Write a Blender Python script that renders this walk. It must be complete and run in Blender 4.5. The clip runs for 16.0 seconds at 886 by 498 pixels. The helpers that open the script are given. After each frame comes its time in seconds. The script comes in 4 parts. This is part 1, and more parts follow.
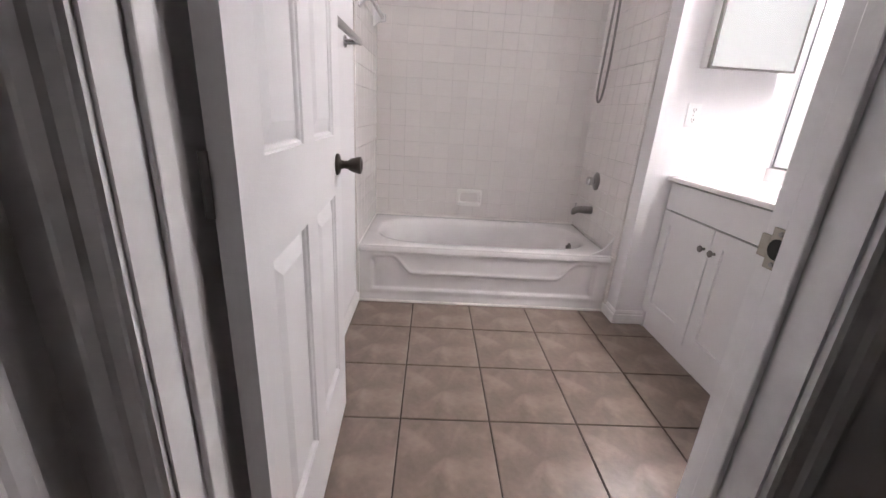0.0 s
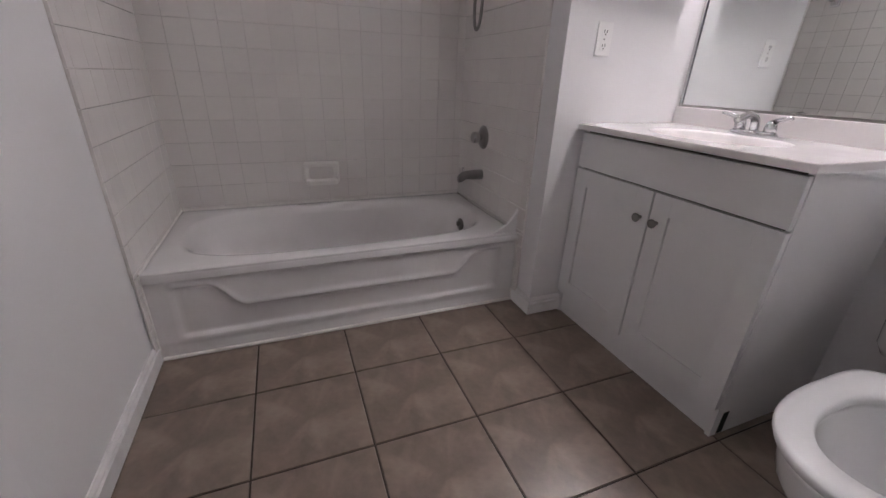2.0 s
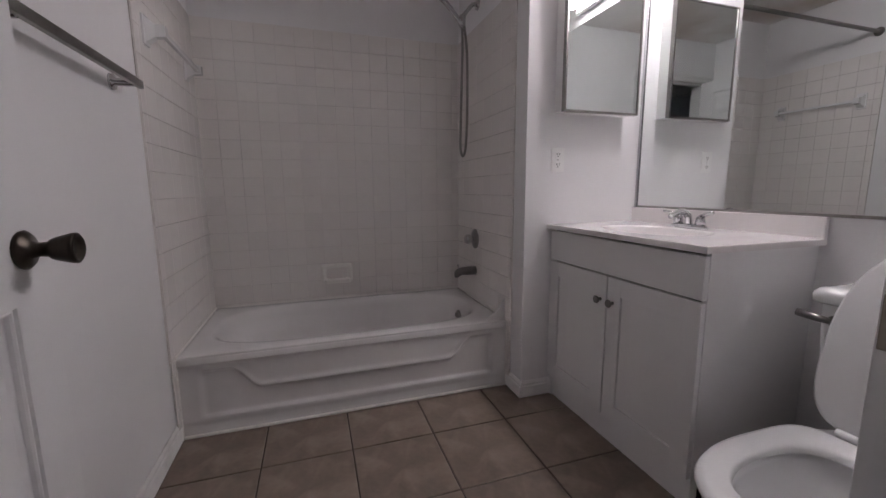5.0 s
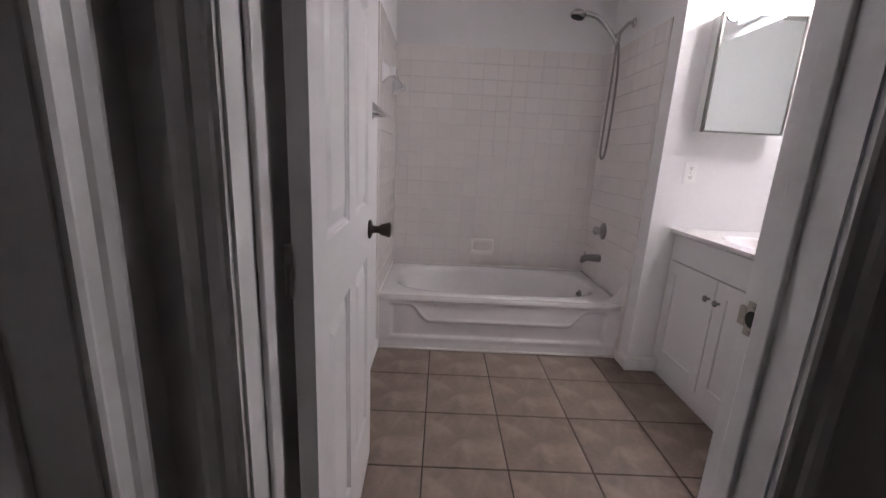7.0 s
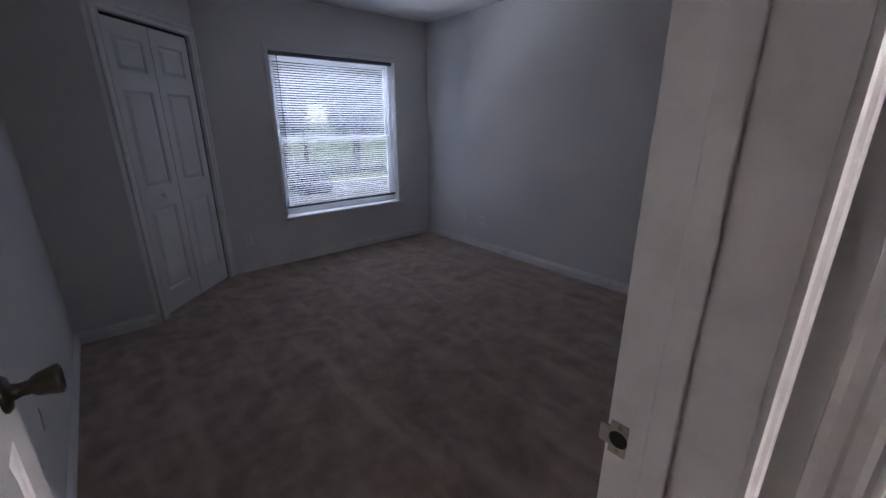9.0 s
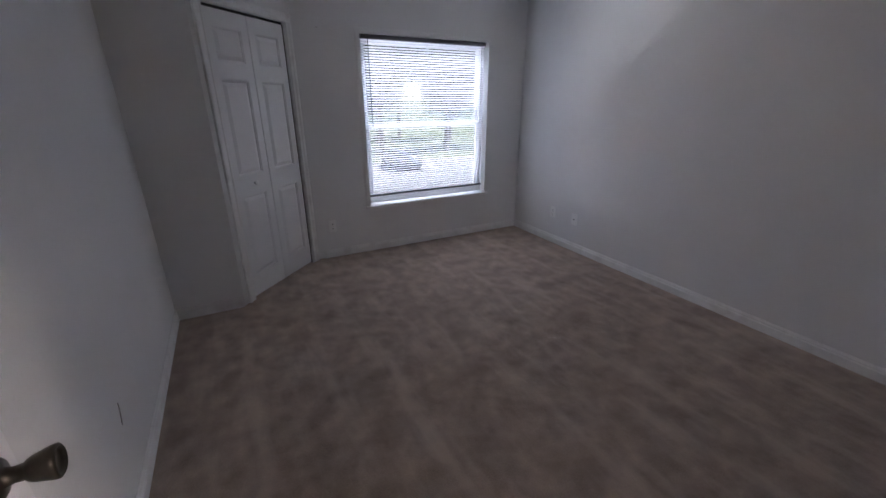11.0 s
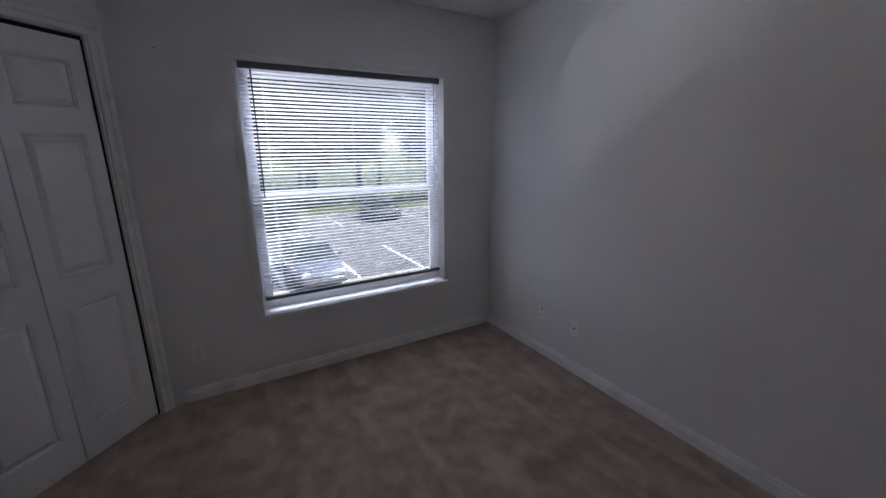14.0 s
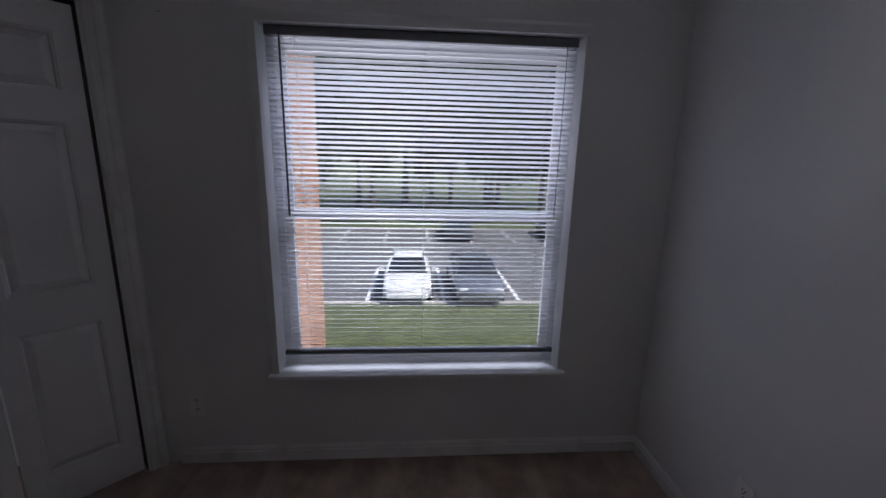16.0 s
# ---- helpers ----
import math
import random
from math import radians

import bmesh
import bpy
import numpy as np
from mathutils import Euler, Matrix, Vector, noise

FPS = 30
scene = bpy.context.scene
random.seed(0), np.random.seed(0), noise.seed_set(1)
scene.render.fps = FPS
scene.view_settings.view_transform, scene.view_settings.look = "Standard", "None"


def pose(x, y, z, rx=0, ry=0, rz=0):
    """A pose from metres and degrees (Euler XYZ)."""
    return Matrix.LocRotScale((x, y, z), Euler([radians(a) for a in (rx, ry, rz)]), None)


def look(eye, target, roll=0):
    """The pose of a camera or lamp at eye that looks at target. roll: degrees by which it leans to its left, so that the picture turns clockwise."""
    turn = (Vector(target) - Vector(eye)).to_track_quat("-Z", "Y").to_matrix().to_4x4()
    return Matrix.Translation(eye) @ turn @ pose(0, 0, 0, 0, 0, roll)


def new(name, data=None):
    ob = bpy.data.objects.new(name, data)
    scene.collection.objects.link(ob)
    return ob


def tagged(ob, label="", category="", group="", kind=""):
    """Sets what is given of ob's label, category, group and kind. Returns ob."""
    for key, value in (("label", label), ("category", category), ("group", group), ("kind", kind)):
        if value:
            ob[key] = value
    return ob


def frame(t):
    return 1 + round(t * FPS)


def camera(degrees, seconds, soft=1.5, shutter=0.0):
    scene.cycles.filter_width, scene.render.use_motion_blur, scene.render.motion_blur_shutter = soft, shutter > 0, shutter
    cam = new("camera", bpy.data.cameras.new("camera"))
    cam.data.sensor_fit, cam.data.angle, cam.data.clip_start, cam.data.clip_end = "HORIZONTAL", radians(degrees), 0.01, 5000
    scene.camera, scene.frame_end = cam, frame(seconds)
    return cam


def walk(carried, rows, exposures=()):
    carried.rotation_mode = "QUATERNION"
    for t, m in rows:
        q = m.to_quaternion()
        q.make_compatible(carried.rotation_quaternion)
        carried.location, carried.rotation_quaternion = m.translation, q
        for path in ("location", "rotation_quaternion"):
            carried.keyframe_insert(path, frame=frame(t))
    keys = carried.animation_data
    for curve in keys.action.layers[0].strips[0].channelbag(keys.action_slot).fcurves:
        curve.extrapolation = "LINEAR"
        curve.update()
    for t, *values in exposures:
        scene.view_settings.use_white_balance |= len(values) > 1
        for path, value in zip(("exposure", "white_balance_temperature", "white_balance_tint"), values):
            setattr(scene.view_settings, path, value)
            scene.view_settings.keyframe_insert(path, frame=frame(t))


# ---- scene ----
cam = camera(96.4, 16.0)
PATH = [
    (0, (0.07, -1.579, 1.122), (0.149, 0.311, 0.473), 3.7),
    (0.5, (0.146, -1.251, 0.963), (0.304, 0.617, 0.266), 4.2),
    (1, (0.19, -1.053, 0.939), (0.534, 0.768, 0.186), 3.8),
    (1.5, (0.189, -0.925, 0.992), (0.793, 0.814, 0.21), 2.5),
    (2, (0.191, -0.873, 1.033), (0.878, 0.829, 0.239), 2.2),
    (2.5, (0.223, -0.9, 1.042), (0.993, 0.771, 0.258), 1.6),
    (3, (0.265, -0.968, 1.063), (1.182, 0.641, 0.307), 1.5),
    (3.2, (0.273, -1.002, 1.064), (1.242, 0.586, 0.331), 1.5),
    (5.3, (0.225, -1.2, 1.048), (0.744, 0.713, 0.785), 0.5),
    (5.5, (0.193, -1.216, 1.047), (0.653, 0.712, 0.784), 1.3),
    (6, (0.162, -1.326, 1.032), (0.469, 0.63, 0.752), 2.6),
    (6.5, (0.101, -1.5, 1.107), (0.312, 0.452, 0.726), 3.2),
    (7, (0.022, -1.687, 1.211), (0.047, 0.26, 0.754), 2.9),
    (7.5, (-0.017, -1.754, 1.324), (-0.401, 0.147, 0.838), 0.7),
    (8, (-0.141, -1.761, 1.36), (-0.986, -0.013, 0.879), -1.2),
    (8.5, (-0.229, -1.795, 1.373), (-1.454, -0.303, 0.849), -1.1),
    (9, (-0.307, -1.824, 1.369), (-1.754, -0.586, 0.755), -0.2),
    (9.2, (-0.337, -1.836, 1.362), (-1.819, -0.671, 0.695), -0.1),
    (11.3, (-0.619, -1.609, 1.471), (-2.292, -0.757, 0.782), -0.5),
    (11.5, (-0.691, -1.591, 1.481), (-2.368, -0.699, 0.854), -0.9),
    (12, (-0.836, -1.542, 1.503), (-2.495, -0.552, 0.986), -1.5),
    (12.5, (-1.006, -1.397, 1.509), (-2.645, -0.348, 1.048), -1.7),
    (13, (-1.168, -1.187, 1.498), (-2.773, -0.078, 1.056), -1.1),
    (13.5, (-1.403, -0.949, 1.481), (-3.025, 0.126, 1.019), -0.8),
    (14, (-1.609, -0.7, 1.5), (-3.282, 0.276, 1.003), -0.3),
    (14.5, (-1.839, -0.415, 1.493), (-3.575, 0.451, 1.006), 0.1),
    (15, (-2.071, -0.178, 1.463), (-3.868, 0.563, 0.992), 0.5),
    (15.5, (-2.351, 0.025, 1.459), (-4.211, 0.607, 1.01), 1.2),
    (16, (-2.474, 0.128, 1.453), (-4.423, 0.268, 1.026), 1.3),
]
EXPOSURES = [
    (0.0, 1.8, 6550, 10), (0.5, 1.15, 6500, 10), (1.5, 0.7, 6500, 10), (3.0, 0.6, 6500, 11), (5.5, 0.25, 6500, 11), (6.5, 0.6, 6500, 11), (7.0, 0.95, 6500, 11), (7.5, 1.42, 6600, 10),
    (8.0, 2.05, 7000, 10), (8.5, 2.45, 6800, 11), (9.0, 2.9, 6700, 11), (11.5, 3.72, 7400, 11), (12.5, 3.58, 7350, 11), (14.5, 2.72, 7350, 12), (16.0, 2.02, 7400, 14),
]
walk(cam, [(t, look(eye, target, roll)) for t, eye, target, roll in PATH], EXPOSURES)
SKY, SUN, VANITY, SKY_FILL, BOUNCE_FILL = 0.15, 5.0, 41.0, 32.0, 95.0   # strengths of the lights
ROD, TILT_SLAT = 2.11, 24.0


# ---------------------------------------------------------------- world and light
world = bpy.data.worlds.new("world")
scene.world = world
world.use_nodes = True
wn, wl = world.node_tree.nodes, world.node_tree.links
sky = wn.new("ShaderNodeTexSky")
sky.sky_type, sky.sun_disc = "NISHITA", False
sky.sun_elevation, sky.sun_rotation = radians(52), radians(25)
wn["Background"].inputs["Strength"].default_value = SKY
wl.new(sky.outputs[0], wn["Background"].inputs["Color"])
sun = new("sun", bpy.data.lights.new("sun", "SUN"))
sun.data.energy, sun.data.angle, sun.data.color = SUN, radians(0.5), (1.0, 0.95, 0.88)
sun.matrix_world = look((3, 6, 9.5), (0, 0, 0))
# added unseen area lamp above the window, standing in for the sky's light
sky_fill = new("window_sky_fill", bpy.data.lights.new("window_sky_fill", "AREA"))
sky_fill.data.shape, sky_fill.data.size, sky_fill.data.size_y = "RECTANGLE", 2.6, 1.3
sky_fill.data.energy, sky_fill.data.color = SKY_FILL, (0.60, 0.72, 1.0)
sky_fill.matrix_world = look((-5.75, 0.16, 3.25), (-4.25, 0.16, 1.15))
# added unseen lamp below the sightline; brightens the ceiling in place of ground bounce
bounce_fill = new("window_bounce_fill", bpy.data.lights.new("window_bounce_fill", "AREA"))
bounce_fill.data.shape, bounce_fill.data.size, bounce_fill.data.size_y = "RECTANGLE", 2.6, 1.0
bounce_fill.data.energy, bounce_fill.data.color = BOUNCE_FILL, (0.70, 0.80, 1.0)
bounce_fill.matrix_world = look((-7.0, -0.6, -2.0), (-4.25, 0.16, 1.2))


# ---------------------------------------------------------------- materials
def mat(name, color, rough=0.5, scale=8.0, vary=0.08, bump=0.0, metal=0.0, fine=90.0, each=0.0, coat=0.0, stain=None, stain_amount=0.0, stain_scale=2.0):
    """A surface with coarse and fine variation, bump and, where asked, stains and a tint of its own for each piece."""
    m = bpy.data.materials.new(name)
    m.use_nodes = True
    n, l = m.node_tree.nodes, m.node_tree.links
    b = n["Principled BSDF"]
    b.inputs["Metallic"].default_value = metal
    b.inputs["Coat Weight"].default_value = coat
    co = n.new("ShaderNodeTexCoord")
    big, small = n.new("ShaderNodeTexNoise"), n.new("ShaderNodeTexNoise")
    for tex, s in ((big, scale), (small, fine)):
        tex.inputs["Scale"].default_value = s
        tex.inputs["Detail"].default_value = 6
        l.new(co.outputs["Object"], tex.inputs["Vector"])
    add = n.new("ShaderNodeMath")
    add.operation = "ADD"
    half = n.new("ShaderNodeMath")
    half.operation, half.inputs[1].default_value = "MULTIPLY", 0.4
    l.new(small.outputs["Fac"], half.inputs[0])
    l.new(big.outputs["Fac"], add.inputs[0])
    l.new(half.outputs[0], add.inputs[1])
    ramp = n.new("ShaderNodeMapRange")
    ramp.inputs["From Min"].default_value, ramp.inputs["From Max"].default_value = 0.4, 1.0
    ramp.inputs["To Min"].default_value, ramp.inputs["To Max"].default_value = 1 - vary, 1 + vary
    l.new(add.outputs[0], ramp.inputs["Value"])
    hsv = n.new("ShaderNodeHueSaturation")
    hsv.inputs["Color"].default_value = (*color, 1)
    last = ramp.outputs[0]
    if each:
        info = n.new("ShaderNodeObjectInfo")
        er = n.new("ShaderNodeMapRange")
        er.inputs["To Min"].default_value, er.inputs["To Max"].default_value = 1 - each, 1 + each
        l.new(info.outputs["Random"], er.inputs["Value"])
        mul = n.new("ShaderNodeMath")
        mul.operation = "MULTIPLY"
        l.new(er.outputs[0], mul.inputs[0])
        l.new(last, mul.inputs[1])
        last = mul.outputs[0]
    l.new(last, hsv.inputs["Value"])
    out = hsv.outputs["Color"]
    if stain:
        st = n.new("ShaderNodeTexNoise")
        st.inputs["Scale"].default_value, st.inputs["Detail"].default_value = stain_scale, 7
        l.new(co.outputs["Object"], st.inputs["Vector"])
        sr = n.new("ShaderNodeMapRange")
        sr.inputs["From Min"].default_value, sr.inputs["From Max"].default_value = 0.5, 0.72
        sr.inputs["To Max"].default_value = stain_amount
        l.new(st.outputs["Fac"], sr.inputs["Value"])
        mix = n.new("ShaderNodeMixRGB")
        mix.inputs[2].default_value = (*stain, 1)
        l.new(sr.outputs[0], mix.inputs[0])
        l.new(out, mix.inputs[1])
        out = mix.outputs[0]
    l.new(out, b.inputs["Base Color"])
    rr = n.new("ShaderNodeMapRange")
    rr.inputs["To Min"].default_value, rr.inputs["To Max"].default_value = max(rough - 0.06, 0.02), min(rough + 0.08, 1)
    l.new(big.outputs["Fac"], rr.inputs["Value"])
    l.new(rr.outputs[0], b.inputs["Roughness"])
    if bump:
        bp = n.new("ShaderNodeBump")
        bp.inputs["Strength"].default_value, bp.inputs["Distance"].default_value = 1.0, bump
        l.new(add.outputs[0], bp.inputs["Height"])
        l.new(bp.outputs[0], b.inputs["Normal"])
    return m


def glow(name, color, strength):
    m = bpy.data.materials.new(name)
    m.use_nodes = True
    b = m.node_tree.nodes["Principled BSDF"]
    b.inputs["Base Color"].default_value = (*color, 1)
    b.inputs["Emission Color"].default_value = (*color, 1)
    b.inputs["Emission Strength"].default_value = strength
    return m


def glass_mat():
    m = bpy.data.materials.new("dimming_window_glass")
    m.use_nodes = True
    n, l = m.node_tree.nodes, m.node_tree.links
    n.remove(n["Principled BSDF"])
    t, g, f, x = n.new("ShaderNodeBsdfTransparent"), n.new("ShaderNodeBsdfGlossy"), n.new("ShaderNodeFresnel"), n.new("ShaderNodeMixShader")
    # grey tint put into the glass to darken the view outside
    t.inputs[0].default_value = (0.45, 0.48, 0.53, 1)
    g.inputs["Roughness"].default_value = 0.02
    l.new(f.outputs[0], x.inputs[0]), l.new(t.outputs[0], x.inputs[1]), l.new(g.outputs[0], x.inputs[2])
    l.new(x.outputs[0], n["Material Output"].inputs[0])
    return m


def thin_mat(name, color, through_share):
    """A thin sheet that lets part of the light pass (slats, leaves)."""
    m = bpy.data.materials.new(name)
    m.use_nodes = True
    n, l = m.node_tree.nodes, m.node_tree.links
    b = n["Principled BSDF"]
    b.inputs["Roughness"].default_value = 0.45
    tr, x = n.new("ShaderNodeBsdfTranslucent"), n.new("ShaderNodeMixShader")
    geo, mr, hs = n.new("ShaderNodeNewGeometry"), n.new("ShaderNodeMapRange"), n.new("ShaderNodeHueSaturation")
    mr.inputs["To Min"].default_value, mr.inputs["To Max"].default_value = 0.55, 1.2
    hs.inputs["Color"].default_value = (*color, 1)
    l.new(geo.outputs["Random Per Island"], mr.inputs["Value"]), l.new(mr.outputs[0], hs.inputs["Value"])
    l.new(hs.outputs[0], b.inputs["Base Color"]), l.new(hs.outputs[0], tr.inputs[0])
    x.inputs[0].default_value = through_share
    l.new(b.outputs[0], x.inputs[1]), l.new(tr.outputs[0], x.inputs[2])
    l.new(x.outputs[0], n["Material Output"].inputs[0])
    return m


def carpet_mat():
    """Tufted carpet with stains, traffic lanes and long brushed streaks."""
    m = mat("carpet", (0.39, 0.29, 0.235), 0.95, 9.0, 0.34, 0.010, fine=150, stain=(0.20, 0.14, 0.115), stain_amount=0.65, stain_scale=4.6)
    n, l = m.node_tree.nodes, m.node_tree.links
    co = n.new("ShaderNodeTexCoord")
    mp, st, mr, mx = n.new("ShaderNodeMapping"), n.new("ShaderNodeTexNoise"), n.new("ShaderNodeMapRange"), n.new("ShaderNodeMixRGB")
    mp.inputs["Rotation"].default_value = (0, 0, radians(-12))
    mp.inputs["Scale"].default_value = (1.1, 4.5, 1)
    st.inputs["Scale"].default_value, st.inputs["Detail"].default_value = 1.6, 3
    mr.inputs["From Min"].default_value, mr.inputs["From Max"].default_value = 0.5, 0.78
    mr.inputs["To Max"].default_value = 0.75
    mx.inputs[2].default_value = (0.60, 0.47, 0.395, 1)
    b = n["Principled BSDF"]
    old = b.inputs["Base Color"].links[0].from_socket
    l.new(co.outputs["Object"], mp.inputs[0]), l.new(mp.outputs[0], st.inputs["Vector"]), l.new(st.outputs["Fac"], mr.inputs["Value"])
    l.new(mr.outputs[0], mx.inputs[0]), l.new(old, mx.inputs[1]), l.new(mx.outputs[0], b.inputs["Base Color"])
    b.inputs["Sheen Weight"].default_value = 0.25
    return m


def brick_mat():
    m = mat("brick_wall", (0.45, 0.2, 0.12), 0.85, 4, 0.15, 0.003)
    n, l = m.node_tree.nodes, m.node_tree.links
    br = n.new("ShaderNodeTexBrick")
    br.inputs["Color1"].default_value, br.inputs["Color2"].default_value = (0.48, 0.22, 0.13, 1), (0.38, 0.16, 0.10, 1)
    br.inputs["Mortar"].default_value = (0.5, 0.45, 0.4, 1)
    br.inputs["Scale"].default_value, br.inputs["Brick Width"].default_value, br.inputs["Row Height"].default_value = 1.0, 0.21, 0.075
    br.inputs["Mortar Size"].default_value = 0.008
    co, mp = n.new("ShaderNodeTexCoord"), n.new("ShaderNodeMapping")
    mp.inputs["Rotation"].default_value = (radians(90), 0, 0)
    l.new(co.outputs["Object"], mp.inputs[0]), l.new(mp.outputs[0], br.inputs["Vector"])
    l.new(br.outputs["Color"], n["Principled BSDF"].inputs["Base Color"])
    return m


WALL = mat("wall_paint", (0.79, 0.787, 0.785), 0.6, 2.0, 0.035, 0.0012, fine=140)
BATH_WALL = mat("bath_wall_paint", (0.84, 0.835, 0.84), 0.45, 2.0, 0.03, 0.001, fine=140)
CEIL = mat("ceiling_paint", (0.84, 0.84, 0.84), 0.9, 3, 0.05, 0.003, fine=120)
BATH_CEIL = mat("stained_ceiling", (0.76, 0.74, 0.72), 0.9, 3, 0.06, 0.003, fine=120, stain=(0.42, 0.27, 0.18), stain_amount=0.7, stain_scale=1.3)
TRIM = mat("trim_paint", (0.86, 0.855, 0.85), 0.32, 5, 0.05, 0.0006, stain=(0.55, 0.52, 0.5), stain_amount=0.35, stain_scale=9)
DOOR = mat("door_paint", (0.84, 0.84, 0.845), 0.34, 4, 0.035, 0.0005, fine=160)
TILE = mat("glazed_wall_tile", (0.84, 0.81, 0.785), 0.15, 6, 0.02, 0.0003, each=0.02)
GROUT = mat("wall_grout", (0.80, 0.77, 0.74), 0.9, 10, 0.1, 0.001, stain=(0.16, 0.13, 0.11), stain_amount=1.0, stain_scale=2.6)
FLOOR_TILE = mat("ceramic_floor_tile", (0.195, 0.15, 0.122), 0.34, 11, 0.26, 0.0008, fine=60, each=0.07, stain=(0.31, 0.255, 0.205), stain_amount=0.85, stain_scale=8)
FLOOR_GROUT = mat("floor_grout", (0.045, 0.034, 0.028), 0.95, 20, 0.25, 0.001)
ENAMEL = mat("tub_enamel", (0.86, 0.845, 0.84), 0.16, 3, 0.03, 0.0, coat=0.3, stain=(0.68, 0.65, 0.62), stain_amount=0.35, stain_scale=4)
CHINA = mat("toilet_china", (0.82, 0.82, 0.82), 0.09, 3, 0.015, coat=0.4)
DISH = mat("soap_dish_china", (0.90, 0.885, 0.85), 0.3, 4, 0.02)
SEAT = mat("toilet_seat_plastic", (0.80, 0.80, 0.80), 0.22, 3, 0.015)
CAULK = mat("caulk", (0.80, 0.78, 0.75), 0.5, 25, 0.12, 0.002)
CAB = mat("cabinet_paint", (0.82, 0.815, 0.815), 0.36, 3, 0.025, 0.0003)
# near-black colour that paints shade into the closet and cabinet gaps
GAP_SHADE = mat("gap_shade", (0.035, 0.03, 0.026), 0.9, 30, 0.2)
COUNTER = mat("cultured_marble", (0.84, 0.81, 0.805), 0.14, 5, 0.03, coat=0.2)
CHROME = mat("chrome", (0.55, 0.55, 0.56), 0.12, 10, 0.06, metal=1.0)
NICKEL = mat("brushed_nickel", (0.27, 0.26, 0.25), 0.3, 20, 0.12, metal=1.0)
BRONZE = mat("aged_bronze", (0.05, 0.042, 0.035), 0.3, 30, 0.25, metal=0.9)
BRASS = mat("worn_strike_metal", (0.36, 0.33, 0.28), 0.3, 40, 0.15, metal=1.0)
# near-black colour standing in for the shade inside holes, slots and gaps
RECESS_SHADE = mat("recess_shade", (0.012, 0.011, 0.01), 0.8)
MIRROR = mat("mirror_silver", (0.86, 0.89, 0.88), 0.015, 2, 0.0, metal=1.0)
for _l in list(MIRROR.node_tree.nodes["Principled BSDF"].inputs["Roughness"].links):
    MIRROR.node_tree.links.remove(_l)
MIRROR.node_tree.nodes["Principled BSDF"].inputs["Roughness"].default_value = 0.0
PLATE = mat("outlet_plastic", (0.88, 0.88, 0.87), 0.35, 8, 0.02)
CARPET = carpet_mat()
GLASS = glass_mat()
VINYL = mat("window_vinyl", (0.80, 0.80, 0.81), 0.4, 6, 0.03)
SLAT = thin_mat("blind_slat", (0.72, 0.72, 0.76), 0.44)
# backlit shade of the rails put into their base colour
RAIL_SHADE = mat("blind_rail_backlit", (0.17, 0.17, 0.19), 0.45, 8, 0.05)
WAND = mat("clear_wand", (0.10, 0.12, 0.13), 0.2, 8, 0.05)
CORD = mat("blind_cord", (0.6, 0.6, 0.62), 0.8, 20, 0.1)
LAMP = glow("lamp_diffuser", (1.0, 0.925, 0.97), VANITY)
FANWOOD = mat("fan_blade_wood", (0.10, 0.075, 0.06), 0.45, 12, 0.25)
FANMETAL = mat("fan_metal", (0.12, 0.11, 0.11), 0.35, 12, 0.1, metal=0.8)
GRASS = mat("grass", (0.085, 0.10, 0.04), 0.95, 1.2, 0.35, 0.02, fine=25)
ASPHALT = mat("asphalt", (0.12, 0.118, 0.12), 0.9, 0.6, 0.18, 0.004, fine=60)
PAINT = mat("parking_paint", (0.75, 0.75, 0.73), 0.7, 6, 0.12)
CONCRETE = mat("concrete", (0.42, 0.40, 0.37), 0.9, 2, 0.12, 0.003)
BRICK = brick_mat()
CAR_WHITE = mat("car_paint_white", (0.78, 0.78, 0.78), 0.15, 3, 0.02, coat=1.0)
CAR_DARK = mat("car_paint_grey", (0.07, 0.075, 0.085), 0.15, 3, 0.03, coat=1.0)
CAR_SILVER = mat("car_paint_silver", (0.20, 0.21, 0.23), 0.2, 3, 0.03, metal=0.5, coat=1.0)
CAR_GLASS = mat("car_glass", (0.015, 0.018, 0.02), 0.04, 3, 0.02)
TYRE = mat("tyre_rubber", (0.02, 0.02, 0.02), 0.8, 20, 0.1)
BARK = mat("bark", (0.12, 0.09, 0.065), 0.95, 9, 0.3, 0.02)
LEAF = thin_mat("leaf", (0.10, 0.12, 0.05), 0.4)


# ---------------------------------------------------------------- mesh helpers
def finish(name, bm, material, smooth=False):
    me = bpy.data.meshes.new(name)
    bmesh.ops.recalc_face_normals(bm, faces=bm.faces)
    bm.to_mesh(me)
    bm.free()
    me.materials.append(material)
    for p in me.polygons:
        p.use_smooth = smooth
    return me


def part(name, bm, material, parent=None, label="", smooth=False):
    ob = new(name, finish(name, bm, material, smooth))
    if parent is not None:
        ob.parent = parent
    if label:
        ob["label"] = label
    return ob


def thing(name, label, category, group="", kind="", at=None):
    ob = new(name)
    ob.empty_display_size = 0.05
    if at is not None:
        ob.matrix_world = at
    return tagged(ob, label, category, group, kind)


def add_box(bm, x0, x1, y0, y1, z0, z1, bevel=0.0, segs=2):
    r = bmesh.ops.create_cube(bm, size=1)
    v = r["verts"]
    bmesh.ops.scale(bm, vec=(abs(x1 - x0), abs(y1 - y0), abs(z1 - z0)), verts=v)
    bmesh.ops.translate(bm, vec=((x0 + x1) / 2, (y0 + y1) / 2, (z0 + z1) / 2), verts=v)
    if bevel:
        e = list({e for q in v for e in q.link_edges})
        bmesh.ops.bevel(bm, geom=e, offset=bevel, segments=segs, affect="EDGES", profile=0.5)
    return bm


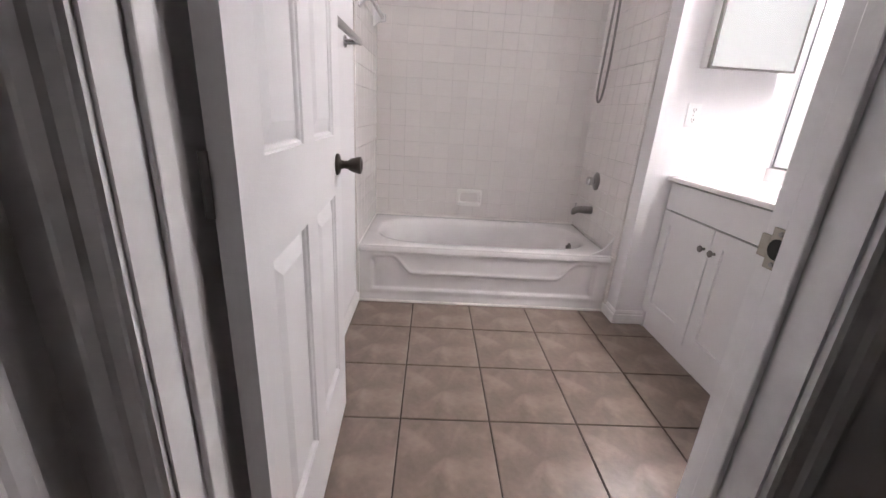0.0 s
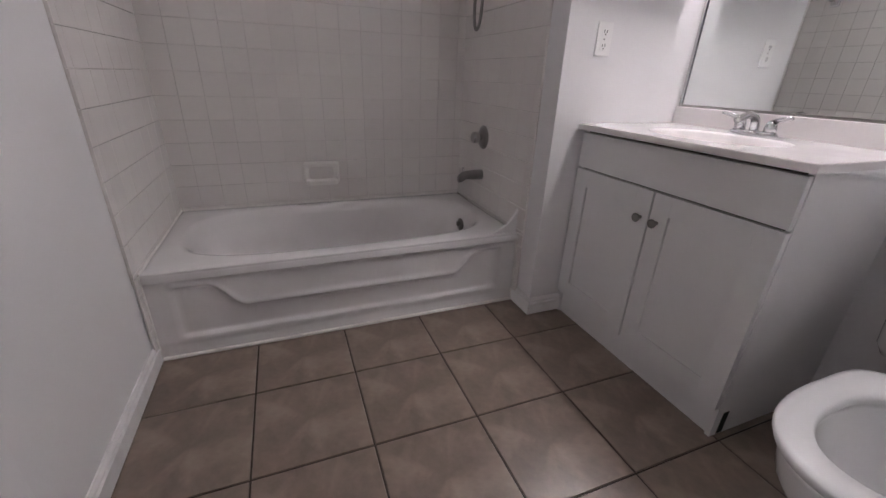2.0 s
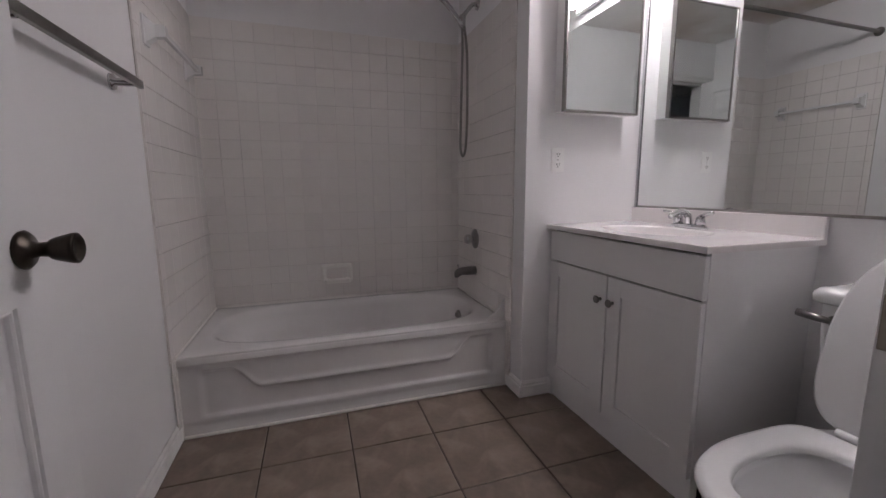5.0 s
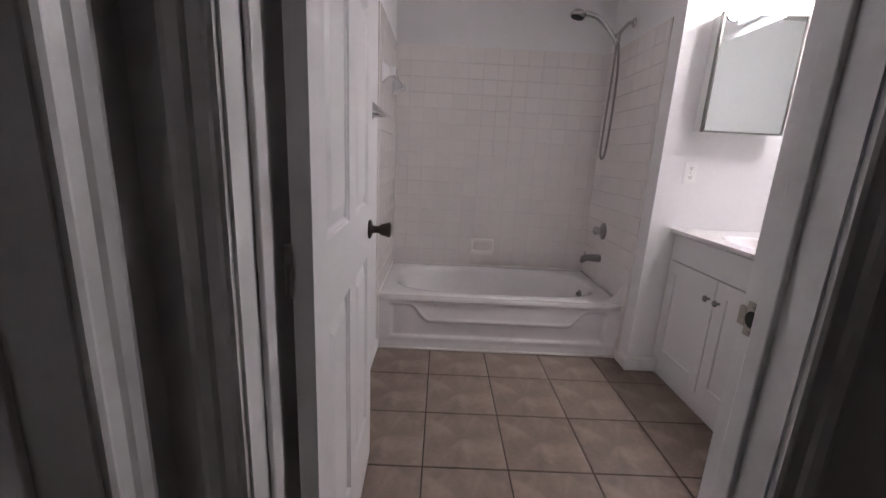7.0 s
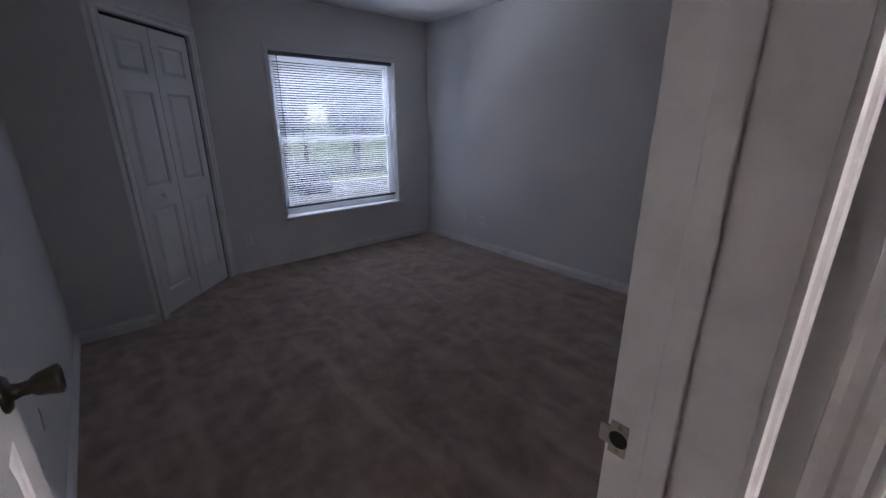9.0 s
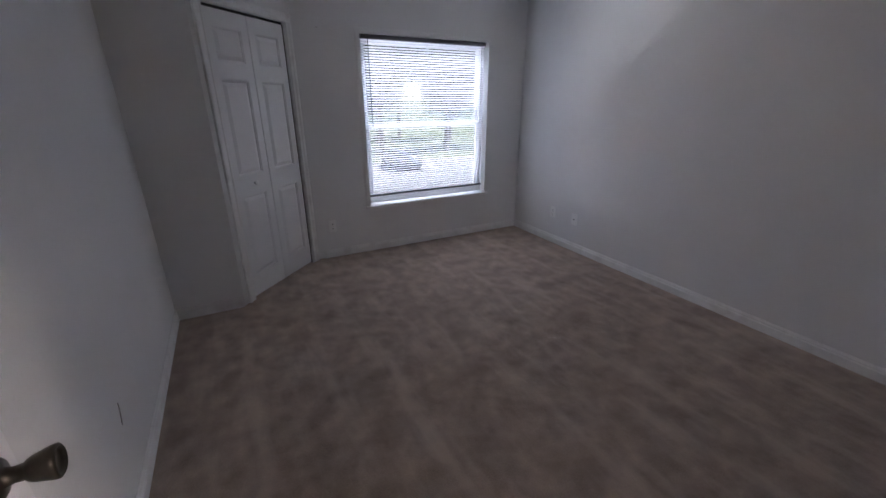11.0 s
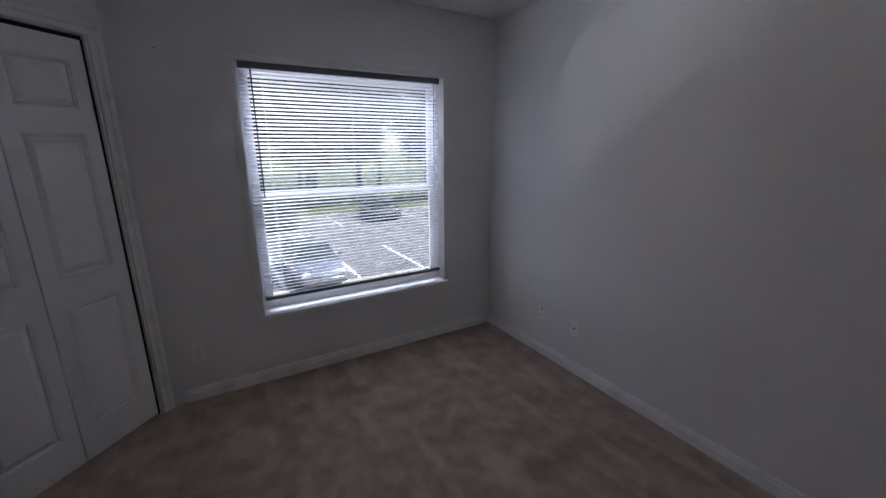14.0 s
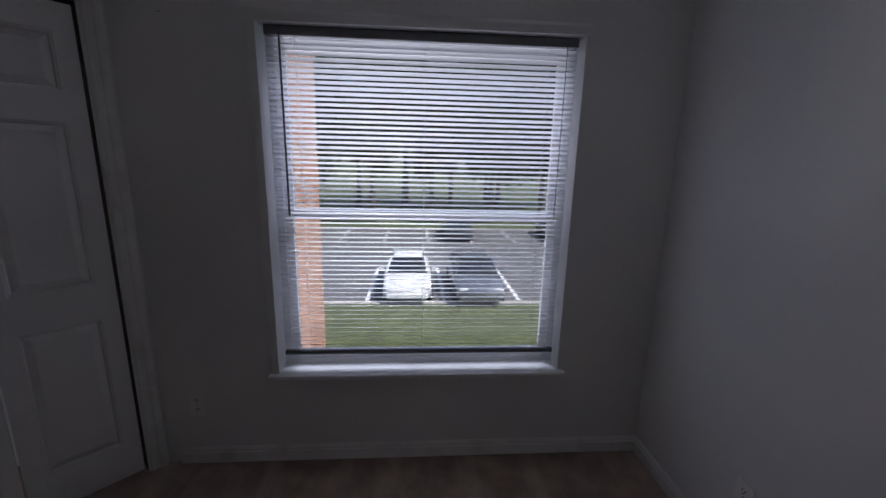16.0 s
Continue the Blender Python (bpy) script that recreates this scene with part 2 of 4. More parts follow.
def box(x0, x1, y0, y1, z0, z1, bevel=0.0, segs=2):
    return add_box(bmesh.new(), x0, x1, y0, y1, z0, z1, bevel, segs)


def loft(bm, rings, cap0=True, cap1=True):
    """Joins closed rings of equal length."""
    vs = [[bm.verts.new(p) for p in ring] for ring in rings]
    n = len(vs[0])
    for a, b in zip(vs, vs[1:]):
        for i in range(n):
            bm.faces.new((a[i], a[(i + 1) % n], b[(i + 1) % n], b[i]))
    if cap0:
        bm.faces.new(vs[0][::-1])
    if cap1:
        bm.faces.new(vs[-1])
    return bm


def lathe(profile, axis="z", at=(0, 0, 0), n=24, bm=None):
    """Turns (radius, height) pairs round an axis through at."""
    bm = bm or bmesh.new()
    rings = []
    for r, h in profile:
        ring = []
        for i in range(n):
            a = math.tau * i / n
            c, s = r * math.cos(a), r * math.sin(a)
            p = {"z": (c, s, h), "x": (h, c, s), "y": (s, h, c)}[axis]
            ring.append(Vector(p) + Vector(at))
        rings.append(ring)
    return loft(bm, rings)


def tube(points, r, n=10, bm=None, taper=None):
    bm = bm or bmesh.new()
    pts = [Vector(p) for p in points]
    rings = []
    side = None
    for i, p in enumerate(pts):
        d = (pts[min(i + 1, len(pts) - 1)] - pts[max(i - 1, 0)]).normalized()
        if side is None:
            side = d.orthogonal().normalized()
        side = (side - d * side.dot(d)).normalized()
        up = d.cross(side)
        k = r if taper is None else r + (taper - r) * i / (len(pts) - 1)
        rings.append([p + k * (math.cos(math.tau * j / n) * side + math.sin(math.tau * j / n) * up) for j in range(n)])
    return loft(bm, rings)


def curve_points(ctrl, steps=8):
    """A smooth line through the control points."""
    c = [Vector(p) for p in ctrl]
    c = [2 * c[0] - c[1]] + c + [2 * c[-1] - c[-2]]
    out = []
    for i in range(1, len(c) - 2):
        for k in range(steps):
            t = k / steps
            a, b, d, e = c[i - 1:i + 3]
            out.append(0.5 * ((2 * b) + (d - a) * t + (2 * a - 5 * b + 4 * d - e) * t * t + (3 * b - a - 3 * d + e) * t ** 3))
    return out + [c[-2]]


def moulding(p0, p1, side, out, profile, bm=None):
    """A profile of (across, proud) pairs drawn from p0 to p1."""
    bm = bm or bmesh.new()
    p0, p1, side, out = Vector(p0), Vector(p1), Vector(side), Vector(out)
    return loft(bm, [[p + s * side + o * out for s, o in profile] for p in (p0, p1)])


CASING = [(0, 0), (0, 0.009), (0.006, 0.012), (0.014, 0.008), (0.030, 0.010), (0.036, 0.015), (0.050, 0.018), (0.060, 0.015), (0.062, 0)]
BASE = [(0, 0), (0, 0.014), (0.055, 0.014), (0.060, 0.009), (0.070, 0.010), (0.076, 0.006), (0.082, 0.004), (0.082, 0)]
Z = (0, 0, 1)


def superring(cx, cy, z, ax, ay, n=40, p=2.6):
    ring = []
    for i in range(n):
        a = math.tau * i / n
        c, s = math.cos(a), math.sin(a)
        ring.append((cx + ax * math.copysign(abs(c) ** (2 / p), c), cy + ay * math.copysign(abs(s) ** (2 / p), s), z))
    return ring


def wall(name, label, boxes, material):
    bm = bmesh.new()
    for b in boxes:
        add_box(bm, *b)
    return tagged(part(name, bm, material), label, "wall", kind="structure")


def structure(ob, label, category):
    return tagged(ob, label, category, kind="structure")


# ---------------------------------------------------------------- structure
BZ, RZ = 2.42, 2.41          # ceiling heights, bathroom and bedroom
XL, XR, YB = -0.345, 1.845, 1.395
ROOM = (-4.21, -0.515, -2.155, 1.28)

# bathroom
wall("wall_bath_left", "white painted wall beside the open door", [(-0.40, XL, -1.06, YB + 0.12, 0, BZ), (-0.40, XL, -1.18, -1.06, 0, BZ)], BATH_WALL)
wall("wall_bath_back", "white wall above the tiled tub alcove", [(XL, 1.195, YB, YB + 0.12, 0, BZ)], BATH_WALL)
wall("wall_bath_stub", "white wall between the tub and the vanity", [(1.195, XR, 0.49, YB + 0.12, 0, BZ)], BATH_WALL)
wall("wall_bath_right", "white wall behind the vanity and toilet", [(XR, XR + 0.12, -1.18, YB + 0.12, 0, BZ)], BATH_WALL)
wall("wall_bath_door", "white wall with the bathroom doorway", [(XL, -0.262, -1.18, -1.06, 0, BZ), (0.562, XR, -1.18, -1.06, 0, BZ), (-0.262, 0.562, -1.18, -1.06, 2.07, BZ)], BATH_WALL)
structure(part("floor_bath", box(-0.40, XR + 0.1, -1.18, YB + 0.1, -0.12, -0.004), FLOOR_GROUT), "dark grout bed of the tiled bathroom floor", "floor")
structure(part("ceiling_bath", box(-0.40, XR + 0.12, -1.18, YB + 0.12, BZ, BZ + 0.1), BATH_CEIL), "stained bathroom ceiling", "ceiling")

# hall
# unseen walls, set far back to lessen light bounced onto the jamb
wall("wall_hall_south", "unseen white hall wall set far back", [(-0.357, 3.6, -3.72, -3.6, 0, BZ)], WALL)
wall("wall_hall_east", "unseen white hall wall at the far end", [(3.6, 3.7, -3.72, -1.18, 0, BZ)], WALL)
wall("wall_hall_north", "unseen white hall wall beyond the bathroom", [(XR + 0.12, 3.6, -1.18, -1.06, 0, BZ)], WALL)
structure(part("floor_hall", box(-0.345, 3.6, -3.6, -1.18, -0.12, 0.006), CARPET), "worn brown hall carpet", "carpet")
structure(part("ceiling_hall", box(-0.345, 3.6, -3.6, -1.18, BZ, BZ + 0.1), CEIL), "white hall ceiling", "ceiling")

# bedroom
x0, x1, y0, y1 = ROOM
wall("wall_bed_east", "white wall with the bedroom doorway", [(-0.515, -0.40, -1.283, y1 + 0.1, 0, RZ), (-0.40, -0.357, -1.283, -1.18, 0, RZ),
     (-0.515, -0.357, -3.72, -2.087, 0, BZ), (-0.515, -0.357, -2.087, -1.283, 2.07, RZ)], WALL)
wall("wall_bed_north", "plain white bedroom wall", [(x0 - 0.16, x1, y1, y1 + 0.1, 0, RZ)], WALL)
wall("wall_bed_south", "plain white bedroom wall behind the door", [(-3.6, x1, y0 - 0.1, y0, 0, RZ)], WALL)
WY0, WY1, WZ0, WZ1 = -0.50, 0.828, 0.468, 1.975
wall("wall_bed_west", "white wall with the blind-covered window", [(x0 - 0.16, x0, -2.3, WY0, 0, RZ), (x0 - 0.16, x0, WY1, y1, 0, RZ), (x0 - 0.16, x0, WY0, WY1, 0, WZ0), (x0 - 0.16, x0, WY0, WY1, WZ1, RZ)], WALL)
wall("wall_closet_return", "short white wall beside the corner closet", [(-3.64, -3.53, y0 - 0.1, -1.72, 0, RZ)], WALL)
structure(part("floor_bed", box(x0 - 0.16, -0.345, y0 - 0.5, y1 + 0.1, -0.12, 0.008), CARPET), "stained brown bedroom carpet with brushed streaks", "carpet")
structure(part("ceiling_bed", box(x0 - 0.16, -0.345, y0 - 0.5, y1 + 0.1, RZ, RZ + 0.1), CEIL), "plain white bedroom ceiling", "ceiling")
wall("wall_closet_inside", "unlit wall inside the closet", [(-4.5, -3.55, -2.75, -2.65, 0, RZ), (-3.64, -3.54, -2.65, y0 - 0.1, 0, RZ)], WALL)

# the closet's diagonal wall: local x runs along it from the near corner, local y points into the room
cu = Vector((-0.7071, 0.7071, 0))
cn = Vector((0.7071, 0.7071, 0))
CL = Matrix(((cu.x, cn.x, 0, -3.535), (cu.y, cn.y, 0, -1.725), (0, 0, 1, 0), (0, 0, 0, 1)))
CW0, CW1, CH, CLEN = 0.108, 0.880, 2.0, 0.975
bm = bmesh.new()
for b in ((0, CW0, -0.1, 0, 0, RZ), (CW1, CLEN, -0.1, 0, 0, RZ), (CW0, CW1, -0.1, 0, CH, RZ)):
    add_box(bm, *b)
dw = part("wall_closet_diagonal", bm, WALL)
dw.matrix_world = CL
tagged(dw, "white diagonal wall holding the closet door", "wall", kind="structure")


# ---------------------------------------------------------------- trim
def trim(name, bm, label, category="trim", material=TRIM):
    return tagged(part(name, bm, material), label, category, kind="structure")


def base_run(p0, p1, out):
    trim("baseboard", moulding((*p0, 0.006), (*p1, 0.006), Z, (*out, 0), BASE), "white moulded wooden baseboard", "baseboard")


base_run((XL, -1.05), (XL, 0.63), (1, 0))
base_run((1.197, 0.49), (1.40, 0.49), (0, -1))
base_run((1.195, 0.475), (1.195, 0.632), (-1, 0))
base_run((XR, -1.05), (XR, -0.34), (-1, 0))
base_run((0.60, -1.06), (XR, -1.06), (0, 1))
base_run((x0, -0.985), (x0, y1), (1, 0))
base_run((x0, y1), (x1, y1), (0, -1))
base_run((-3.53, y0), (-1.3, y0), (0, 1))
base_run((-3.53, y0), (-3.53, -1.73), (1, 0))
base_run((x1, -1.23), (x1, y1), (-1, 0))
base_run((0.63, -1.18), (3.6, -1.18), (0, -1))


def door_trim(name, m, width, height, depth, label, both=True, stop_at=None):
    """Jambs, head, stops and casings round an opening; local x across, y out of the wall's front face at 0, the back at -depth."""
    d = thing(name, label, "door frame", kind="structure", at=m)
    for sx in (-1, 1):
        x = sx * width / 2
        part("jamb", box(min(x, x + sx * 0.018), max(x, x + sx * 0.018), -depth, 0, 0, height + 0.018), TRIM, d)
        if stop_at is not None:
            part("stop", box(min(x, x - sx * 0.011), max(x, x - sx * 0.011), stop_at - 0.017, stop_at + 0.017, 0, height, 0.003), TRIM, d)
        part("casing", moulding((x + sx * 0.005, 0, 0), (x + sx * 0.005, 0, height + 0.005), (sx, 0, 0), (0, 1, 0), CASING), TRIM, d)
        if both:
            part("casing", moulding((x + sx * 0.005, -depth, 0), (x + sx * 0.005, -depth, height + 0.005), (sx, 0, 0), (0, -1, 0), CASING), TRIM, d)
    part("head", box(-width / 2, width / 2, -depth, 0, height, height + 0.018), TRIM, d)
    part("casing", moulding((-width / 2 - 0.067, 0, height + 0.005), (width / 2 + 0.067, 0, height + 0.005), Z, (0, 1, 0), CASING), TRIM, d)
    if both:
        part("casing", moulding((-width / 2 - 0.067, -depth, height + 0.005), (width / 2 + 0.067, -depth, height + 0.005), Z, (0, -1, 0), CASING), TRIM, d)
    if stop_at is not None:
        part("stop", box(-width / 2, width / 2, stop_at - 0.017, stop_at + 0.017, height - 0.011, height, 0.003), TRIM, d)
    return d


def strike(m):
    s = thing("strike_plate", "worn metal strike plate on the door jamb", "strike plate", at=m)
    bm = bmesh.new()
    add_box(bm, -0.013, 0.014, 0, 0.0025, -0.029, 0.029, 0.001)
    add_box(bm, 0.014, 0.030, -0.003, 0.0025, -0.016, 0.016, 0.001)
    part("plate", bm, BRASS, s)
    part("latch_hole", lathe([(0.0145, 0.0026), (0.0135, 0.0034)], "y", n=16), RECESS_SHADE, s)
    for z in (-0.0215, 0.0215):
        part("screw", lathe([(0.004, 0.0025), (0.003, 0.004)], "y", (0, 0, z), n=10), NICKEL, s)


# bathroom doorway, front towards the hall (-y)
BD = pose(0.150, -1.18, 0, 0, 0, 180)
door_trim("door_frame_bath", BD, 0.784, 2.05, 0.12, "white painted frame of the bathroom doorway", stop_at=-0.068)
strike(Matrix(((0, -1, 0, 0.541), (1, 0, 0, -1.085), (0, 0, 1, 0.975), (0, 0, 0, 1))))
# bedroom doorway, front towards the hall (+x)
ED = pose(-0.357, -1.685, 0, 0, 0, -90)
door_trim("door_frame_bedroom", ED, 0.764, 2.05, 0.158, "white painted frame of the bedroom doorway", stop_at=-0.09)
strike(Matrix(((-1, 0, 0, -0.503), (0, -1, 0, -1.304), (0, 0, 1, 0.905), (0, 0, 0, 1))))


# ---------------------------------------------------------------- doors
def frustum(x0, x1, z0, z1, y0, y1, inset):
    bm = bmesh.new()
    r = lambda a, y: [(x0 + a, y, z0 + a), (x1 - a, y, z0 + a), (x1 - a, y, z1 - a), (x0 + a, y, z1 - a)]
    return loft(bm, [r(0, y0), r(inset, y1)], cap0=False)


def panel_leaf(d, w, h, t, cols, rows, slope):
    """A moulded leaf: recessed fields with raised panels on both faces; local x from the hinge, y through the thickness."""
    rec = 0.0125
    bm = bmesh.new()
    add_box(bm, 0, w, rec, t - rec, 0, h)
    xs = [0]
    for a, b in cols:
        xs += [a, b]
    xs.append(w)
    for y0_, y1_ in ((0, rec), (t - rec, t)):
        for i in range(0, len(xs), 2):
            add_box(bm, xs[i], xs[i + 1], y0_, y1_, 0, h)
        zs = [0]
        for a, b in rows:
            zs += [a, b]
        zs.append(h)
        for a, b in cols:
            for i in range(0, len(zs), 2):
                add_box(bm, a, b, y0_, y1_, zs[i], zs[i + 1])
    part("leaf", bm, DOOR, d)
    for a, b in cols:
        for c, e in rows:
            for front in (True, False):
                ya, yb = (rec, 0.002) if front else (t - rec, t - 0.002)
                # stepped ogee border falling to a groove, then a wide slope up to the raised field
                part("panel", frustum(a + 0.015, b - 0.015, c + 0.015, e - 0.015, ya, yb, slope), DOOR, d)
                q = bmesh.new()
                sgn, face = (1, 0.0) if front else (-1, t)
                ring = lambda k, y: [(a + k, y, c + k), (b - k, y, c + k), (b - k, y, e - k), (a + k, y, e - k)]
                loft(q, [ring(k, face + sgn * y) for k, y in ((0, 0.0), (0.0025, 0.0045), (0.006, 0.0045), (0.009, 0.007), (0.012, rec), (0.016, rec))], False, False)
                part("bead", q, DOOR, d)


def knob(d, x, z, y, sign, tail=0.0):
    """Rosette, neck and tapered knob on the face y, standing out towards sign."""
    prof = [(0.0, 0), (0.032, 0.0), (0.033, 0.004), (0.028, 0.009), (0.015, 0.012), (0.012, 0.022), (0.013, 0.034), (0.017, 0.038), (0.020, 0.044), (0.026, 0.066), (0.0265, 0.072), (0.022, 0.075), (0.018, 0.069), (0, 0.069)]
    return part("knob", lathe([(max(r, 0.0005), sign * h) for r, h in prof], "y", (x, y, z), 28), BRONZE, d, "aged bronze tapered door knob", True)


def hinges(d, t, zs):
    for z in zs:
        part("hinge", lathe([(0.006, -0.045), (0.006, 0.045)], "z", (-0.004, t + 0.004, z), 10), NICKEL, d)


COLS6 = lambda w: [(0.105, w / 2 - 0.045), (w / 2 + 0.045, w - 0.105)]
ROWS6 = [(0.235, 0.855), (1.03, 1.615), (1.72, 1.93)]
bath_door = thing("door_bath", "white six-panel bathroom door standing wide open", "door", at=Matrix(((-0.045, -0.999, 0, -0.186), (0.999, -0.045, 0, -1.046), (0, 0, 1, 0.012), (0, 0, 0, 1))))
panel_leaf(bath_door, 0.762, 2.03, 0.035, COLS6(0.762), ROWS6, 0.034)
knob(bath_door, 0.695, 0.943, 0, -1)
knob(bath_door, 0.695, 0.943, 0.035, 1)
part("latch", box(0.762, 0.764, 0.006, 0.029, 0.916, 0.970, 0.001), BRASS, bath_door)
hinges(bath_door, 0.035, (0.25, 1.0, 1.8))
bed_door = thing("door_bedroom", "white six-panel bedroom door standing open", "door", at=Matrix(((-0.999, 0.035, 0, -0.520), (-0.035, -0.999, 0, -1.998), (0, 0, 1, 0.02), (0, 0, 0, 1))))
panel_leaf(bed_door, 0.745, 2.02, 0.035, COLS6(0.745), ROWS6, 0.034)
knob(bed_door, 0.68, 0.92, 0, -1)
knob(bed_door, 0.68, 0.92, 0.035, 1)
hinges(bed_door, 0.035, (0.25, 1.0, 1.8))

# corner closet
cf = thing("door_frame_closet", "white painted frame of the corner closet", "door frame", kind="structure", at=CL)
for xa, sx in ((CW0, -1), (CW1, 1)):
    part("casing", moulding((xa + sx * 0.004, 0, 0), (xa + sx * 0.004, 0, CH + 0.004), (sx, 0, 0), (0, 1, 0), CASING), TRIM, cf)
    part("jamb", box(min(xa, xa - sx * 0.006), max(xa, xa - sx * 0.006), -0.1, 0.002, 0, CH), TRIM, cf)
part("casing", moulding((CW0 - 0.066, 0, CH + 0.004), (CW1 + 0.066, 0, CH + 0.004), Z, (0, 1, 0), CASING), TRIM, cf)
# the shaded gap above the leaves is drawn as a near-black strip
part("track", box(CW0 + 0.006, CW1 - 0.006, -0.060, -0.020, CH - 0.016, CH - 0.001), RECESS_SHADE, cf, "door track with the gap shade put into its colour")
# shade of the gap beside the leaf, painted as a dark strip
part("jamb_shade", box(CW1 - 0.0085, CW1 - 0.006, -0.1, -0.014, 0, CH - 0.016), GAP_SHADE, cf, "dark strip painted as shade behind the door edge")
bifold = thing("closet_door", "white panelled bifold closet door, nearly shut", "closet door", at=CL)
lw = (CW1 - CW0 - 0.036) / 2
ROWS3 = [(0.165, 0.765), (0.915, 1.545), (1.655, 1.86)]
for xs in (CW0 + 0.008, CW0 + 0.016 + lw):
    leaf = thing("bifold_leaf", "", "")
    leaf.parent = bifold
    leaf.matrix_local = pose(xs, -0.042, 0.022)
    panel_leaf(leaf, lw, 1.958, 0.03, [(0.062, lw - 0.062)], ROWS3, 0.024)
part("knob", lathe([(0.009, -0.02), (0.008, -0.012), (0.016, -0.004), (0.017, 0.004), (0.010, 0.008), (0.001, 0.009)], "y", (CW0 + 0.205, 0.008, 0.872), 20), DOOR, bifold, "small white round knob", True)


# ---------------------------------------------------------------- bathtub
def smooth01(t):
    t = min(max(t, 0), 1)
    return t * t * (3 - 2 * t)


tub = thing("bathtub", "white enamelled alcove bathtub with a moulded apron", "bathtub")
TX0, TX1, TY0, TY1, TZ = XL + 0.002, 1.193, 0.638, YB - 0.002, 0.362
bm = bmesh.new()
NX, NZ = 150, 46
grid = []
for j in range(NZ + 1):
    row = []
    z = TZ * j / NZ
    for i in range(NX + 1):
        u = i / NX
        x = TX0 + (TX1 - TX0) * u
        e = min(u, 1 - u) * (TX1 - TX0)
        top = 0.298 - 0.108 * smooth01((e - 0.20) / 0.13)
        inside = smooth01((z - 0.078) / 0.012) * smooth01((top - z) / 0.018) * smooth01((e - 0.085) / 0.012)
        ridge = math.exp(-((z - top - 0.006) / 0.010) ** 2) * smooth01((e - 0.075) / 0.02)
        lip = smooth01((z - TZ + 0.050) / 0.02) * 0.011
        foot = -0.006 * smooth01((0.06 - z) / 0.01)
        row.append(bm.verts.new((x, TY0 + 0.014 - lip + 0.012 * inside - 0.007 * ridge - foot * 0.5, z)))
    grid.append(row)
for j in range(NZ):
    for i in range(NX):
        bm.faces.new((grid[j][i], grid[j][i + 1], grid[j + 1][i + 1], grid[j + 1][i]))
part("apron", bm, ENAMEL, tub, "", True)
cx, cy = (TX0 + TX1) / 2, (TY0 + TY1) / 2 + 0.01
hx, hy = (TX1 - TX0) / 2, (TY1 - TY0) / 2
rings = []
for inset, z in ((0.0, TZ - 0.034), (0.0, TZ - 0.014), (0.005, TZ - 0.004), (0.014, TZ + 0.001), (0.03, TZ + 0.003)):
    outer = []
    for i in range(72):
        a = math.tau * i / 72
        c, s = math.cos(a), math.sin(a)
        k = 1 / max(abs(c), abs(s))
        outer.append((cx + (hx - inset) * c * k, (TY0 + TY1) / 2 + (hy - inset) * s * k, z))
    rings.append(outer)
for ax, ay, z, p, off in ((hx - 0.075, hy - 0.066, TZ + 0.002, 3.6, 0), (hx - 0.085, hy - 0.075, TZ - 0.002, 3.4, 0), (hx - 0.098, hy - 0.086, TZ - 0.014, 3.3, 0),
                          (hx - 0.112, hy - 0.096, TZ - 0.04, 3.2, 0.004), (hx - 0.16, hy - 0.118, 0.2, 3.1, 0.02), (hx - 0.19, hy - 0.135, 0.1, 3.2, 0.03), (hx - 0.25, hy - 0.18, 0.066, 3.0, 0.035), (hx - 0.45, hy - 0.27, 0.060, 2.6, 0.04)):
    rings.append(superring(cx + off, cy if z < TZ + 0.001 else (TY0 + TY1) / 2 + 0.004, z, ax, ay, 72, p))
part("basin", loft(bmesh.new(), rings, cap0=False), ENAMEL, tub, "", True)
bm = bmesh.new()
prof = []
for k in range(13):
    a = math.pi / 2 * k / 12
    prof.append((0.17 - 0.17 * math.sin(a), 0.17 - 0.17 * math.cos(a)))
pts = [(TX1 - 0.001, TZ)] + [(TX1 - q[0], TZ + q[1]) for q in prof]
loft(bm, [[(x, y, z) for x, z in pts] for y in (TY0 + 0.022, TY0 + 0.036)])
part("splash_guard", bm, ENAMEL, tub, "small curved white splash guard")
part("overflow_plate", lathe([(0.001, 0), (0.036, 0), (0.036, -0.006), (0.030, -0.012), (0.001, -0.013)], "x", (TX1 - 0.122, 1.05, 0.275), 24), NICKEL, tub, "round metal overflow plate with lever", True)
part("overflow_lever", box(TX1 - 0.150, TX1 - 0.132, 1.044, 1.056, 0.27, 0.295, 0.003), NICKEL, tub)
part("drain", lathe([(0.03, 0.061), (0.028, 0.065), (0.001, 0.066)], "z", (0.85, cy, 0), 20), NICKEL, tub, "", True)
trim("caulk_line", tube([(TX0, TY0 + 0.004, 0.004), (0.2, TY0 + 0.002, 0.004), (0.8, TY0 + 0.004, 0.004), (TX1, TY0 + 0.003, 0.004)], 0.008, 8), "uneven white caulk along the tub foot", "caulk", CAULK)
trim("caulk_line", tube([(TX0 + 0.01, TY1 - 0.008, TZ + 0.004), (TX1 - 0.01, TY1 - 0.008, TZ + 0.004)], 0.007, 8), "white caulk along the tub rim", "caulk", CAULK)
trim("caulk_line", tube([(TX0 + 0.008, TY0, TZ + 0.004), (TX0 + 0.008, TY1, TZ + 0.004)], 0.007, 8), "white caulk along the tub rim", "caulk", CAULK)
trim("caulk_line", tube([(TX1 - 0.004, TY0 + 0.004, 0.0), (TX1 - 0.004, TY0 + 0.004, TZ)], 0.008, 8), "uneven white caulk beside the tub", "caulk", CAULK)
